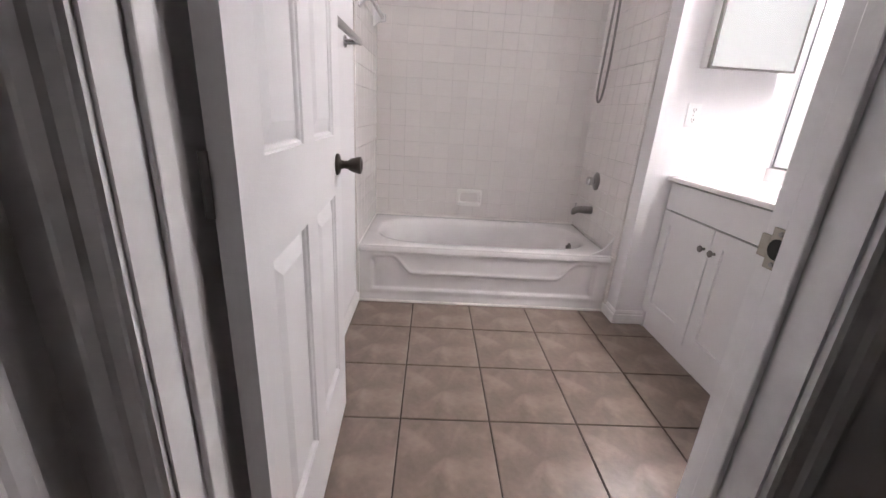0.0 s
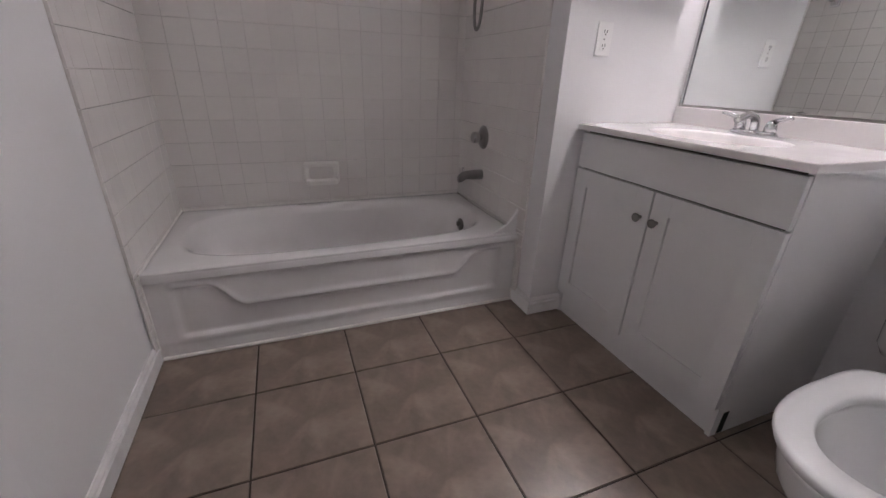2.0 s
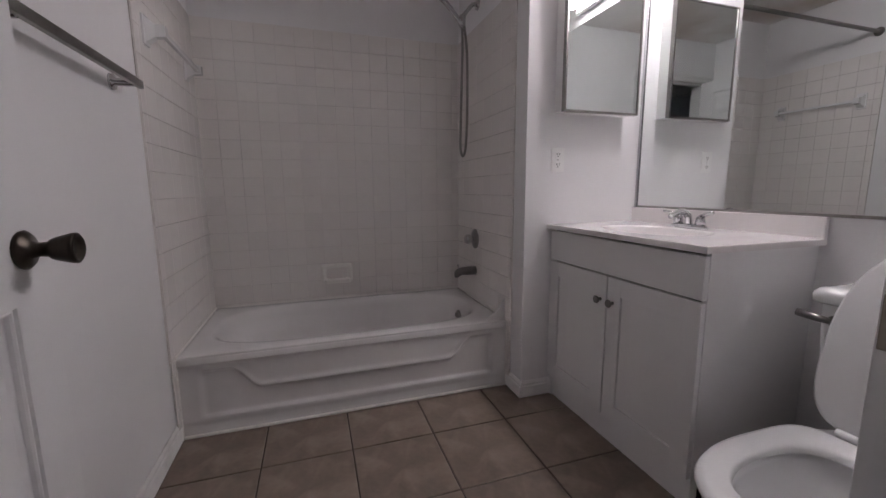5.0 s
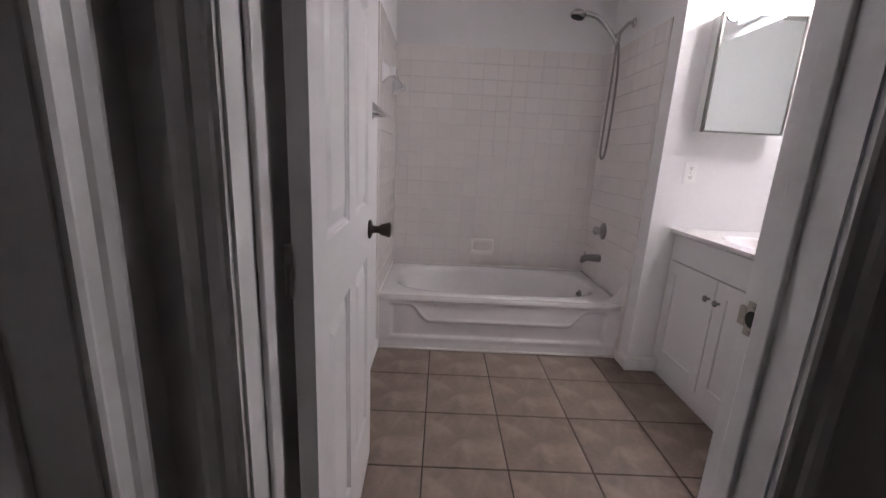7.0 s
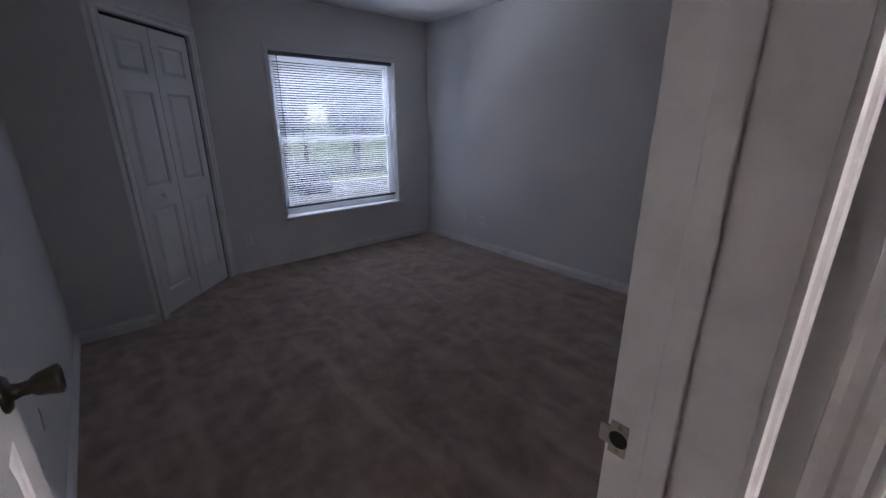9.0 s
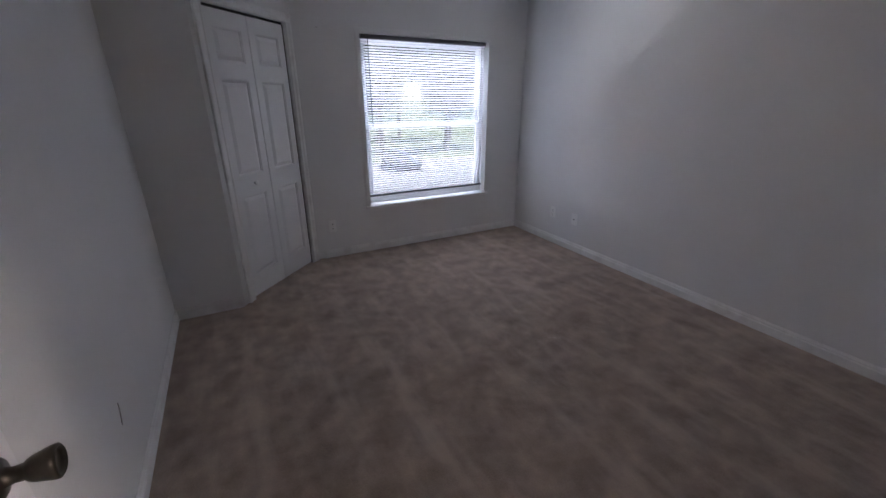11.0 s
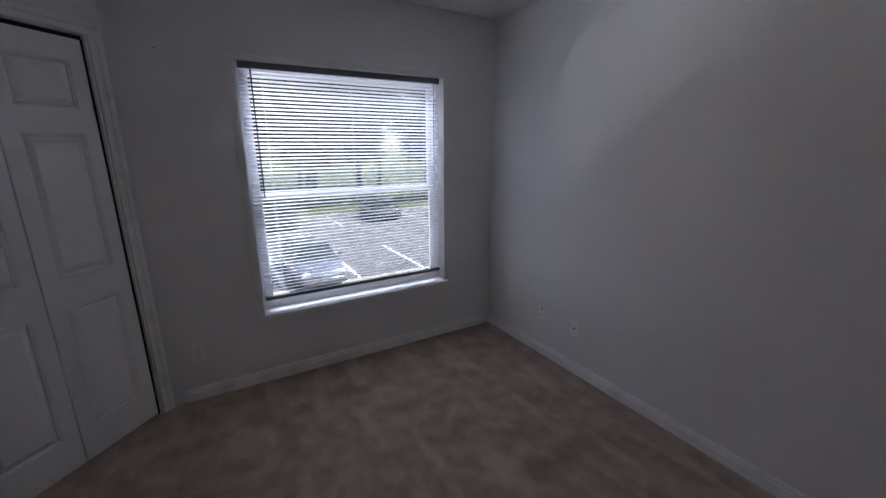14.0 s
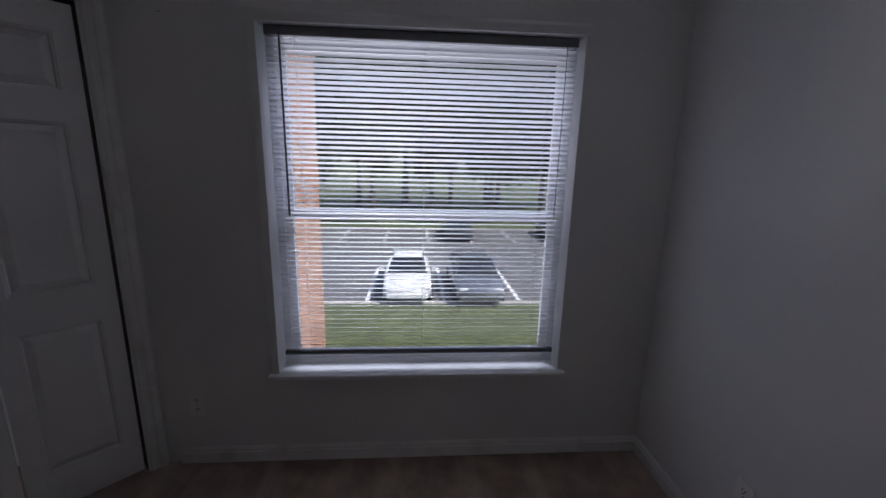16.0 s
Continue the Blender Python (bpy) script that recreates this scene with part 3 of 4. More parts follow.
trim("caulk_line", tube([(TX0 + 0.004, TY0 + 0.004, 0.0), (TX0 + 0.004, TY0 + 0.004, TZ)], 0.008, 8), "uneven white caulk beside the tub", "caulk", CAULK)

# soap dish, towel bars, shower
soap = thing("soap_dish", "white ceramic soap dish set into the tiles", "soap dish")
sx, sz = 0.364, 0.529
bm = bmesh.new()
oval = lambda ax, az, y, p=9.0: [(x, y, z) for x, z, _y in superring(sx, sz, 0, ax, az, 48, p)]
loft(bm, [oval(0.095, 0.062, YB - 0.006), oval(0.095, 0.062, YB - 0.020), oval(0.091, 0.058, YB - 0.030), oval(0.085, 0.052, YB - 0.034), oval(0.079, 0.046, YB - 0.031, 7), oval(0.074, 0.041, YB - 0.014, 6), oval(0.060, 0.030, YB - 0.009, 5)], cap0=False)
part("dish", bm, DISH, soap, "", True)
bm = bmesh.new()
loft(bm, [[(sx + u * w, YB - d, sz - 0.052 + v) for u, v in ((-1, 0.0), (1, 0.0), (1, h), (-1, h))] for d, w, h in ((0.016, 0.082, 0.020), (0.060, 0.080, 0.018), (0.074, 0.074, 0.024), (0.080, 0.066, 0.020))])
part("lip", bm, DISH, soap)
cer = thing("ceramic_towel_bar", "white ceramic towel bar on the tub alcove wall", "towel bar")
for y in (0.70, 1.215):
    bm = bmesh.new()
    add_box(bm, XL + 0.008, XL + 0.020, y - 0.028, y + 0.028, 1.60, 1.71, 0.004)
    loft(bm, [[(XL + xx, y + s * ww, 1.655 + q * hh) for s, q in ((-1, -1), (1, -1), (1, 1), (-1, 1))] for xx, ww, hh in ((0.02, 0.022, 0.045), (0.05, 0.015, 0.024), (0.085, 0.016, 0.020))])
    part("bracket", bm, CHINA, cer)
part("bar", box(XL + 0.058, XL + 0.076, 0.70, 1.215, 1.645, 1.663, 0.003), CHINA, cer)
tb = thing("towel_bar", "chrome square towel bar on the white wall", "towel bar")
for y in (-0.14, 0.395):
    bm = bmesh.new()
    lathe([(0.001, 0.0), (0.026, 0.0), (0.024, 0.008), (0.012, 0.012), (0.011, 0.058), (0.001, 0.06)], "x", (XL, y, 1.395), 20, bm)
    part("post", bm, CHROME, tb, "", True)
part("bar", box(XL + 0.052, XL + 0.068, -0.22, 0.455, 1.39, 1.416, 0.002), NICKEL, tb, "flat brushed metal bar")

sh = thing("hand_shower", "chrome hand shower on an arm with a looped hose", "shower head")
WX = 1.187
part("flange", lathe([(0.030, 0), (0.028, -0.006), (0.012, -0.014)], "x", (WX, 1.06, 2.085), 20), CHROME, sh, "", True)
part("arm", tube(curve_points([(WX, 1.06, 2.085), (1.155, 1.06, 2.08), (1.115, 1.06, 2.035), (1.095, 1.06, 2.005)]), 0.011), CHROME, sh, "", True)
part("holder", lathe([(0.012, -0.03), (0.020, -0.02), (0.021, 0.02), (0.014, 0.032)], "z", (1.092, 1.06, 1.985), 16), CHROME, sh, "", True)
part("handle", tube(curve_points([(1.094, 1.06, 1.95), (1.065, 1.06, 2.00), (0.965, 1.06, 2.095), (0.870, 1.06, 2.125)]), 0.012, 12, taper=0.017), CHROME, sh, "", True)
hd = bmesh.new()
lathe([(0.012, 0.03), (0.030, 0.022), (0.046, 0.006), (0.048, -0.010), (0.042, -0.016), (0.001, -0.018)], "z", (0, 0, 0), 28, hd)
bmesh.ops.transform(hd, matrix=pose(0.828, 1.06, 2.112, 0, 14, 0), verts=hd.verts)
head = part("head", hd, CHROME, sh, "round chrome spray head", True)
face = lathe([(0.041, -0.0165), (0.038, -0.020), (0.001, -0.021)], "z", (0, 0, 0), 24)
bmesh.ops.transform(face, matrix=pose(0.828, 1.06, 2.112, 0, 14, 0), verts=face.verts)
part("spray_face", face, TYRE, head, "dark rubber spray nozzles")
hose = curve_points([(1.094, 1.06, 1.955), (1.092, 1.055, 1.80), (1.082, 1.05, 1.50), (1.078, 1.048, 1.30), (1.094, 1.05, 1.245), (1.112, 1.052, 1.30), (1.122, 1.055, 1.50), (1.122, 1.058, 1.80), (1.104, 1.06, 1.975)], 14)
part("hose", tube(hose, 0.0075, 8), NICKEL, sh, "flexible ribbed metal hose", True)
vl = thing("shower_valve", "chrome shower valve with a lever knob", "valve")
part("escutcheon", lathe([(0.001, 0), (0.062, 0), (0.060, -0.006), (0.040, -0.014), (0.020, -0.016), (0.001, -0.017)], "x", (WX, 1.075, 0.748), 28), NICKEL, vl, "", True)
part("knob", lathe([(0.016, -0.014), (0.016, -0.03), (0.028, -0.036), (0.030, -0.058), (0.024, -0.066), (0.001, -0.067)], "x", (WX, 1.075, 0.748), 12), CHROME, vl, "faceted knob")
sp = thing("tub_spout", "chrome tub spout below the valve", "spout")
rings = []
for x, zt, zb, w in ((WX, 0.578, 0.522, 0.028), (WX - 0.05, 0.578, 0.524, 0.028), (WX - 0.095, 0.574, 0.528, 0.026), (WX - 0.122, 0.566, 0.512, 0.024), (WX - 0.136, 0.552, 0.512, 0.02)):
    rings.append([(x, 1.07 + w * math.cos(math.tau * i / 16), (zt + zb) / 2 + (zt - zb) / 2 * math.sin(math.tau * i / 16)) for i in range(16)])
part("spout", loft(bmesh.new(), rings), NICKEL, sp, "", True)
part("diverter", lathe([(0.004, 0.57), (0.004, 0.586), (0.007, 0.588), (0.007, 0.594), (0.001, 0.595)], "z", (WX - 0.115, 1.07, 0), 12), CHROME, sp)
rod = thing("shower_rod", "dark metal shower curtain rod across the tub", "curtain rod")
part("rod", tube([(XL + 0.004, 0.665, ROD), (WX + 0.004, 0.665, ROD)], 0.0127, 14), NICKEL, rod, "", True)
for x, s in ((XL + 0.002, 1), (1.193, -1)):
    part("flange", lathe([(0.030, 0), (0.028, s * 0.008), (0.016, s * 0.02)], "x", (x, 0.665, ROD), 18), NICKEL, rod, "", True)

# ---------------------------------------------------------------- vanity
VX, VY0, VY1 = 1.340, -0.325, 0.487
van = thing("vanity_cabinet", "white shaker vanity cabinet with two doors", "vanity")
for y in (VY0, VY1 - 0.016):
    part("side_panel", box(VX + 0.02, XR - 0.003, y, y + 0.016, 0.0, 0.858), CAB, van)
part("bottom_panel", box(VX + 0.036, XR - 0.003, VY0 + 0.016, VY1 - 0.016, 0.11, 0.128), CAB, van)
# added dark sheet so the gaps between doors and drawer look shaded
part("gap_shade_liner", box(VX + 0.022, VX + 0.030, VY0 + 0.016, VY1 - 0.016, 0.128, 0.858), GAP_SHADE, van, "dark liner painted as shade in the cabinet gaps")
part("back_panel", box(XR - 0.02, XR - 0.004, VY0 + 0.016, VY1 - 0.016, 0.128, 0.70), CAB, van)
part("toe_kick", box(VX + 0.030, VX + 0.045, VY0 + 0.016, VY1 - 0.016, 0.0, 0.11), CAB, van)
# no notch is cut here; a dark sheet paints its shade
part("side_notch_shade", box(VX + 0.050, VX + 0.075, VY0 - 0.0015, VY0 - 0.0003, 0.004, 0.092), RECESS_SHADE, van, "thin dark sheet painted as notch shade at the side foot")
part("false_drawer", box(VX, VX + 0.019, VY0 + 0.002, VY1 - 0.003, 0.711, 0.849, 0.0015), CAB, van)
mid = (VY0 + VY1) / 2
for a, b, ky in ((VY0 + 0.002, mid - 0.0035, mid - 0.035), (mid + 0.0035, VY1 - 0.003, mid + 0.035)):
    dz0, dz1, st = 0.115, 0.704, 0.070
    dr = part("door", box(VX + 0.009, VX + 0.015, a + st - 0.003, b - st + 0.003, dz0 + st - 0.003, dz1 - st + 0.003), CAB, van, "white shaker door")
    for nm, q in (("stile", (a, a + st, dz0, dz1)), ("stile", (b - st, b, dz0, dz1)), ("rail", (a + st, b - st, dz0, dz0 + st)), ("rail", (a + st, b - st, dz1 - st, dz1))):
        part(nm, box(VX, VX + 0.019, *q, 0.0008, 1), CAB, dr)
    part("knob", lathe([(0.007, 0), (0.006, -0.010), (0.009, -0.014), (0.015, -0.019), (0.016, -0.024), (0.011, -0.029), (0.001, -0.030)], "x", (VX, ky, 0.604), 18), NICKEL, dr, "brushed nickel round knob", True)
top = thing("countertop", "white cultured marble vanity top with integral sink", "countertop")
CX0, CY0, CZ = 1.315, -0.345, 0.882
bcx, bcy = 1.555, 0.085
rings = []
N = 64
outer = []
for i in range(N):
    a = math.tau * i / N
    c, s = math.cos(a), math.sin(a)
    hx_, hy_ = (XR - 0.002 - CX0) / 2, (0.488 - CY0) / 2
    k = 1 / max(abs(c), abs(s))
    outer.append(((CX0 + XR - 0.002) / 2 + hx_ * c * k, (CY0 + 0.488) / 2 + hy_ * s * k))
rings.append([(x, y, CZ - 0.022) for x, y in outer])
rings.append([(x, y, CZ - 0.003) for x, y in outer])
rings.append([((x - 1.585) * 0.992 + 1.585, (y - 0.075) * 0.995 + 0.075, CZ) for x, y in outer])
for ax, ay, z in ((0.165, 0.225, CZ), (0.158, 0.215, CZ - 0.006), (0.14, 0.195, CZ - 0.045), (0.10, 0.14, CZ - 0.10), (0.04, 0.05, CZ - 0.125)):
    rings.append(superring(bcx, bcy, z, ax, ay, N, 2.2))
part("top", loft(bmesh.new(), rings, cap0=False), COUNTER, top)
part("backsplash", box(XR - 0.022, XR - 0.002, CY0, 0.488, CZ - 0.002, CZ + 0.072, 0.003), COUNTER, top)
fau = thing("sink_faucet", "chrome two-handle sink faucet", "faucet")
fx, fy = 1.745, 0.085
bm = bmesh.new()
loft(bm, [superring(fx, fy, CZ + dz, ax, ay, 32, 3) for dz, ax, ay in ((0, 0.027, 0.080), (0.012, 0.026, 0.078), (0.018, 0.020, 0.070))])
part("base", bm, CHROME, fau, "", True)
part("spout", tube(curve_points([(fx, fy, CZ + 0.015), (fx - 0.01, fy, CZ + 0.055), (fx - 0.05, fy, CZ + 0.070), (fx - 0.105, fy, CZ + 0.052)]), 0.015, 14, taper=0.011), CHROME, fau, "", True)
for s in (-1, 1):
    y = fy + s * 0.052
    part("handle_body", lathe([(0.020, 0.015), (0.018, 0.035), (0.014, 0.052), (0.001, 0.055)], "z", (fx, y, CZ), 18), CHROME, fau, "", True)
    bm = bmesh.new()
    tube([(fx, y, CZ + 0.05), (fx - 0.01, y + s * 0.03, CZ + 0.062), (fx - 0.016, y + s * 0.065, CZ + 0.070)], 0.009, 10, bm, 0.006)
    part("lever", bm, CHROME, fau, "", True)
# mirror over the vanity
wm = thing("wall_mirror", "large frameless wall mirror with a metal channel", "mirror")
part("glass", box(XR - 0.007, XR - 0.001, -1.02, 0.470, 0.962, 2.03), MIRROR, wm)
part("bottom_channel", box(XR - 0.010, XR - 0.0005, -1.02, 0.470, 0.953, 0.963, 0.001), NICKEL, wm)
part("side_channel", box(XR - 0.012, XR - 0.0005, 0.470, 0.484, 0.953, 2.03, 0.001), CHROME, wm)
mc = thing("medicine_cabinet", "wall-hung mirrored medicine cabinet with a metal frame", "medicine cabinet")
MX0, MX1, MZ0, MZ1, MY = 1.332, 1.742, 1.395, 1.948, 0.405
part("body", box(MX0 + 0.006, MX1 - 0.006, MY + 0.012, 0.489, MZ0 + 0.006, MZ1 - 0.006), PLATE, mc)
part("mirror_door", box(MX0 + 0.006, MX1 - 0.006, MY, MY + 0.012, MZ0 + 0.006, MZ1 - 0.006), MIRROR, mc)
bm = bmesh.new()
for q in ((MX0, MX0 + 0.008, MZ0, MZ1), (MX1 - 0.008, MX1, MZ0, MZ1), (MX0 + 0.008, MX1 - 0.008, MZ0, MZ0 + 0.008), (MX0 + 0.008, MX1 - 0.008, MZ1 - 0.008, MZ1)):
    add_box(bm, q[0], q[1], MY - 0.003, MY + 0.02, q[2], q[3])
part("frame", bm, NICKEL, mc, "thin metal mirror frame")


def outlet(m, label):
    o = thing("wall_outlet", label, "outlet", "wall outlets", at=m)
    part("plate", box(-0.035, 0.035, 0, 0.005, -0.057, 0.057, 0.002), PLATE, o)
    for z in (-0.024, 0.024):
        f = part("socket", box(-0.016, 0.016, 0.005, 0.007, z - 0.015, z + 0.015, 0.001, 1), PLATE, o)
        for dx in (-0.006, 0.006):
            part("slot", box(dx - 0.0013, dx + 0.0013, 0.0071, 0.0078, z - 0.002, z + 0.008), RECESS_SHADE, f)
        part("ground_hole", lathe([(0.0028, 0.0071), (0.0025, 0.0078)], "y", (0, 0, z - 0.008), 8), RECESS_SHADE, f)
    part("screw", lathe([(0.003, 0.005), (0.002, 0.0066)], "y", (0, 0, 0), 8), NICKEL, o)
    return o


outlet(pose(1.363, 0.4898, 1.187, 0, 0, 180), "white double wall outlet above the vanity")
outlet(pose(-3.565, 1.2798, 0.335, 0, 0, 180), "white double wall outlet near the baseboard")
outlet(pose(-4.2098, -0.887, 0.318, 0, 0, -90), "white double wall outlet under the window")
jk = thing("cable_outlet", "white single cable outlet near the baseboard", "outlet", at=pose(-3.262, 1.2798, 0.328, 0, 0, 180))
part("plate", box(-0.035, 0.035, 0, 0.005, -0.057, 0.057, 0.002), PLATE, jk)
part("jack", lathe([(0.007, 0.005), (0.006, 0.012), (0.001, 0.0125)], "y", n=12), NICKEL, jk)

# vanity light over the mirror
vlt = thing("vanity_light", "white strip light fixture above the vanity mirror", "wall light")
part("backplate", box(XR - 0.03, XR - 0.001, -0.22, 0.40, 2.09, 2.21, 0.006), PLATE, vlt)
bm = bmesh.new()
tube([(XR - 0.072, -0.20, 2.15), (XR - 0.072, 0.38, 2.15)], 0.038, 20, bm)
part("diffuser", bm, LAMP, vlt, "glowing tube diffuser", True)
for y in (-0.208, 0.388):
    part("end_cap", lathe([(0.041, y - 0.01), (0.041, y + 0.01)], "y", (XR - 0.072, 0, 2.15), 20), CHROME, vlt)

# ---------------------------------------------------------------- toilet
to = thing("toilet", "white toilet with the lid up beside the vanity", "toilet")
ty = -0.690


def egg(z, xf, xb, w, n=48, p=2.2, pb=2.6):
    """A ring drawn out to the front xf, blunt at the back xb."""
    xf, w = xf - 0.042, w * 0.955
    cx_ = xb - (xb - xf) * 0.44
    ring = []
    for i in range(n):
        a = math.tau * i / n
        c, s = math.cos(a), math.sin(a)
        ax, pp = (xb - cx_, pb) if c > 0 else (cx_ - xf, p)
        ring.append((cx_ + ax * math.copysign(abs(c) ** (2 / pp), c), ty + w * math.copysign(abs(s) ** (2 / pp), s), z))
    return ring


part("bowl", loft(bmesh.new(), [egg(0.0, 1.155, 1.70, 0.105, pb=4), egg(0.03, 1.16, 1.70, 0.10, pb=4), egg(0.10, 1.185, 1.70, 0.09, pb=4), egg(0.19, 1.165, 1.70, 0.10, pb=4), egg(0.26, 1.09, 1.68, 0.145, pb=3.4), egg(0.32, 1.05, 1.64, 0.172, pb=3), egg(0.375, 1.04, 1.62, 0.180, pb=3), egg(0.388, 1.045, 1.62, 0.178, pb=3),
     egg(0.388, 1.11, 1.46, 0.125), egg(0.36, 1.115, 1.455, 0.122), egg(0.28, 1.15, 1.42, 0.095), egg(0.20, 1.21, 1.37, 0.06), egg(0.185, 1.25, 1.34, 0.03)], cap0=False), CHINA, to, "", True)
part("seat", loft(bmesh.new(), [egg(0.390, 1.034, 1.50, 0.184, pb=5), egg(0.402, 1.028, 1.502, 0.188, pb=5), egg(0.410, 1.034, 1.50, 0.184, pb=5), egg(0.414, 1.05, 1.49, 0.172, pb=5), egg(0.412, 1.098, 1.432, 0.125, pb=2.6), egg(0.402, 1.106, 1.424, 0.117, pb=2.6), egg(0.390, 1.108, 1.422, 0.116, pb=2.6)], cap0=False, cap1=False), SEAT, to, "open white plastic seat ring", True)
lid = bmesh.new()
loft(lid, [egg(-0.009, 1.045, 1.49, 0.176, pb=4), egg(-0.004, 1.034, 1.50, 0.184, pb=4), egg(0.006, 1.034, 1.50, 0.184, pb=4), egg(0.012, 1.05, 1.49, 0.174, pb=4)])
bmesh.ops.transform(lid, matrix=Matrix.Translation((1.515, 0, 0.412)) @ pose(0, 0, 0, 0, 104, 0) @ Matrix.Translation((-1.505, 0, 0)), verts=lid.verts)
lid_ob = part("lid", lid, SEAT, to, "raised white plastic lid", True)
lb = box(-0.009, 0.009, -0.001, 0.001, -0.003, 0.003)
bmesh.ops.transform(lb, matrix=Matrix.Translation((1.506, ty, 0.455)) @ pose(0, 0, 0, 0, 14, 90), verts=lb.verts)
part("maker_mark", lb, BRONZE, lid_ob, "small dark printed mark")
for s in (-1, 1):
    part("hinge", tube([(1.508, ty + s * 0.095, 0.418), (1.508, ty + s * 0.045, 0.418)], 0.011, 12), SEAT, to, "white plastic hinge")
part("hinge_bar", box(1.494, 1.518, ty - 0.045, ty + 0.045, 0.405, 0.424, 0.004), SEAT, to)


def rrect(xa, xb, ya, yb, z, rad=0.03, n=6):
    ring = []
    for (cx_, cy_, a0) in ((xb - rad, yb - rad, 0), (xa + rad, yb - rad, 90), (xa + rad, ya + rad, 180), (xb - rad, ya + rad, 270)):
        for k in range(n):
            a = radians(a0 + 90 * k / (n - 1))
            ring.append((cx_ + rad * math.cos(a), cy_ + rad * math.sin(a), z))
    return ring


part("tank", loft(bmesh.new(), [rrect(1.665, 1.825, ty - 0.21, ty + 0.215, 0.37), rrect(1.655, 1.832, ty - 0.222, ty + 0.228, 0.40), rrect(1.640, 1.835, ty - 0.238, ty + 0.245, 0.715)]), CHINA, to, "", True)
part("tank_lid", loft(bmesh.new(), [rrect(1.632, 1.838, ty - 0.246, ty + 0.254, 0.716), rrect(1.624, 1.841, ty - 0.254, ty + 0.262, 0.724), rrect(1.624, 1.841, ty - 0.254, ty + 0.262, 0.742), rrect(1.636, 1.838, ty - 0.242, ty + 0.250, 0.758), rrect(1.66, 1.83, ty - 0.215, ty + 0.222, 0.762)]), CHINA, to, "", True)
bm = bmesh.new()
lathe([(0.016, 0), (0.015, -0.012), (0.008, -0.016)], "x", (1.639, ty + 0.195, 0.672), 16, bm)
tube([(1.622, ty + 0.20, 0.672), (1.616, ty + 0.225, 0.674), (1.612, ty + 0.275, 0.680)], 0.009, 10, bm, 0.012)
part("flush_lever", bm, NICKEL, to, "dull chrome flush lever", True)
part("bolt_cap", lathe([(0.014, 0.0), (0.014, 0.012), (0.008, 0.02), (0.001, 0.021)], "z", (1.48, ty + 0.115, 0), 14), CHINA, to)

# ---------------------------------------------------------------- bedroom window
win = thing("window_1", "white double-hung vinyl window in a drywall reveal", "window", kind="structure")
part("sill", box(x0 - 0.13, x0 + 0.035, WY0 - 0.045, WY1 + 0.03, WZ0 - 0.018, WZ0 + 0.004, 0.005), TRIM, win, "white projecting window sill")
part("apron", box(x0 + 0.0005, x0 + 0.012, WY0 - 0.02, WY1 + 0.01, WZ0 - 0.03, WZ0 - 0.018, 0.002), TRIM, win)
FX = x0 - 0.125
bm = bmesh.new()
for q in ((WY0, WY0 + 0.035, WZ0, WZ1), (WY1 - 0.035, WY1, WZ0, WZ1), (WY0 + 0.035, WY1 - 0.035, WZ0, WZ0 + 0.03), (WY0 + 0.035, WY1 - 0.035, WZ1 - 0.03, WZ1)):
    add_box(bm, FX - 0.03, FX + 0.03, *q)
part("window_frame", bm, VINYL, win)
MZ = 1.205
for za, zb, dx in ((WZ0 + 0.03, MZ + 0.02, 0.012), (MZ - 0.02, WZ1 - 0.03, -0.014)):
    bm = bmesh.new()
    ya, yb = WY0 + 0.036, WY1 - 0.036
    for q in ((ya, ya + 0.035, za, zb), (yb - 0.035, yb, za, zb), (ya + 0.035, yb - 0.035, za, za + 0.04), (ya + 0.035, yb - 0.035, zb - 0.04, zb)):
        add_box(bm, FX + dx - 0.012, FX + dx + 0.012, *q)
    s = part("sash", bm, VINYL, win)
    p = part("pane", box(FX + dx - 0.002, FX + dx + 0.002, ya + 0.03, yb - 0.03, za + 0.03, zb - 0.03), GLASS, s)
    # no shadow, so direct light enters undimmed by the tint
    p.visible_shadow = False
wt = thing("window_trim", "thin painted trim round the window opening", "trim", kind="structure")
part("casing", moulding((x0, WY0, WZ0 - 0.01), (x0, WY0, WZ1), (0, -1, 0), (1, 0, 0), [(0, 0), (0, 0.008), (0.03, 0.010), (0.045, 0.006), (0.045, 0)]), WALL, wt)
part("casing", moulding((x0, WY0 - 0.045, WZ1), (x0, WY1 + 0.02, WZ1), Z, (1, 0, 0), [(0, 0), (0, 0.008), (0.03, 0.010), (0.045, 0.006), (0.045, 0)]), WALL, wt)

bl = thing("window_blind", "white horizontal mini blind lowered with open slats", "window blind")
BX = x0 - 0.048
BY0, BY1 = WY0 + 0.018, WY1 - 0.018
part("headrail", box(BX - 0.02, BX + 0.018, BY0, BY1, WZ1 - 0.038, WZ1 - 0.002, 0.003), RAIL_SHADE, bl)
part("bottom_rail", box(BX - 0.014, BX + 0.014, BY0, BY1, 0.545, 0.566, 0.005), RAIL_SHADE, bl, "bottom rail darkened as if backlit")
PITCH = 0.0218
nsl = int((WZ1 - 0.045 - 0.575) / PITCH)
sb = bmesh.new()
sec = []
for k in range(5):
    u = -0.0125 + 0.025 * k / 4
    sec.append((u, 0.0022 * (1 - (u / 0.0125) ** 2)))
a = radians(TILT_SLAT)
prof = [(u * math.cos(a) - h * math.sin(a), u * math.sin(a) + h * math.cos(a)) for u, h in sec]
va = [[sb.verts.new((px, y, pz)) for px, pz in prof] for y in (BY0, BY1)]
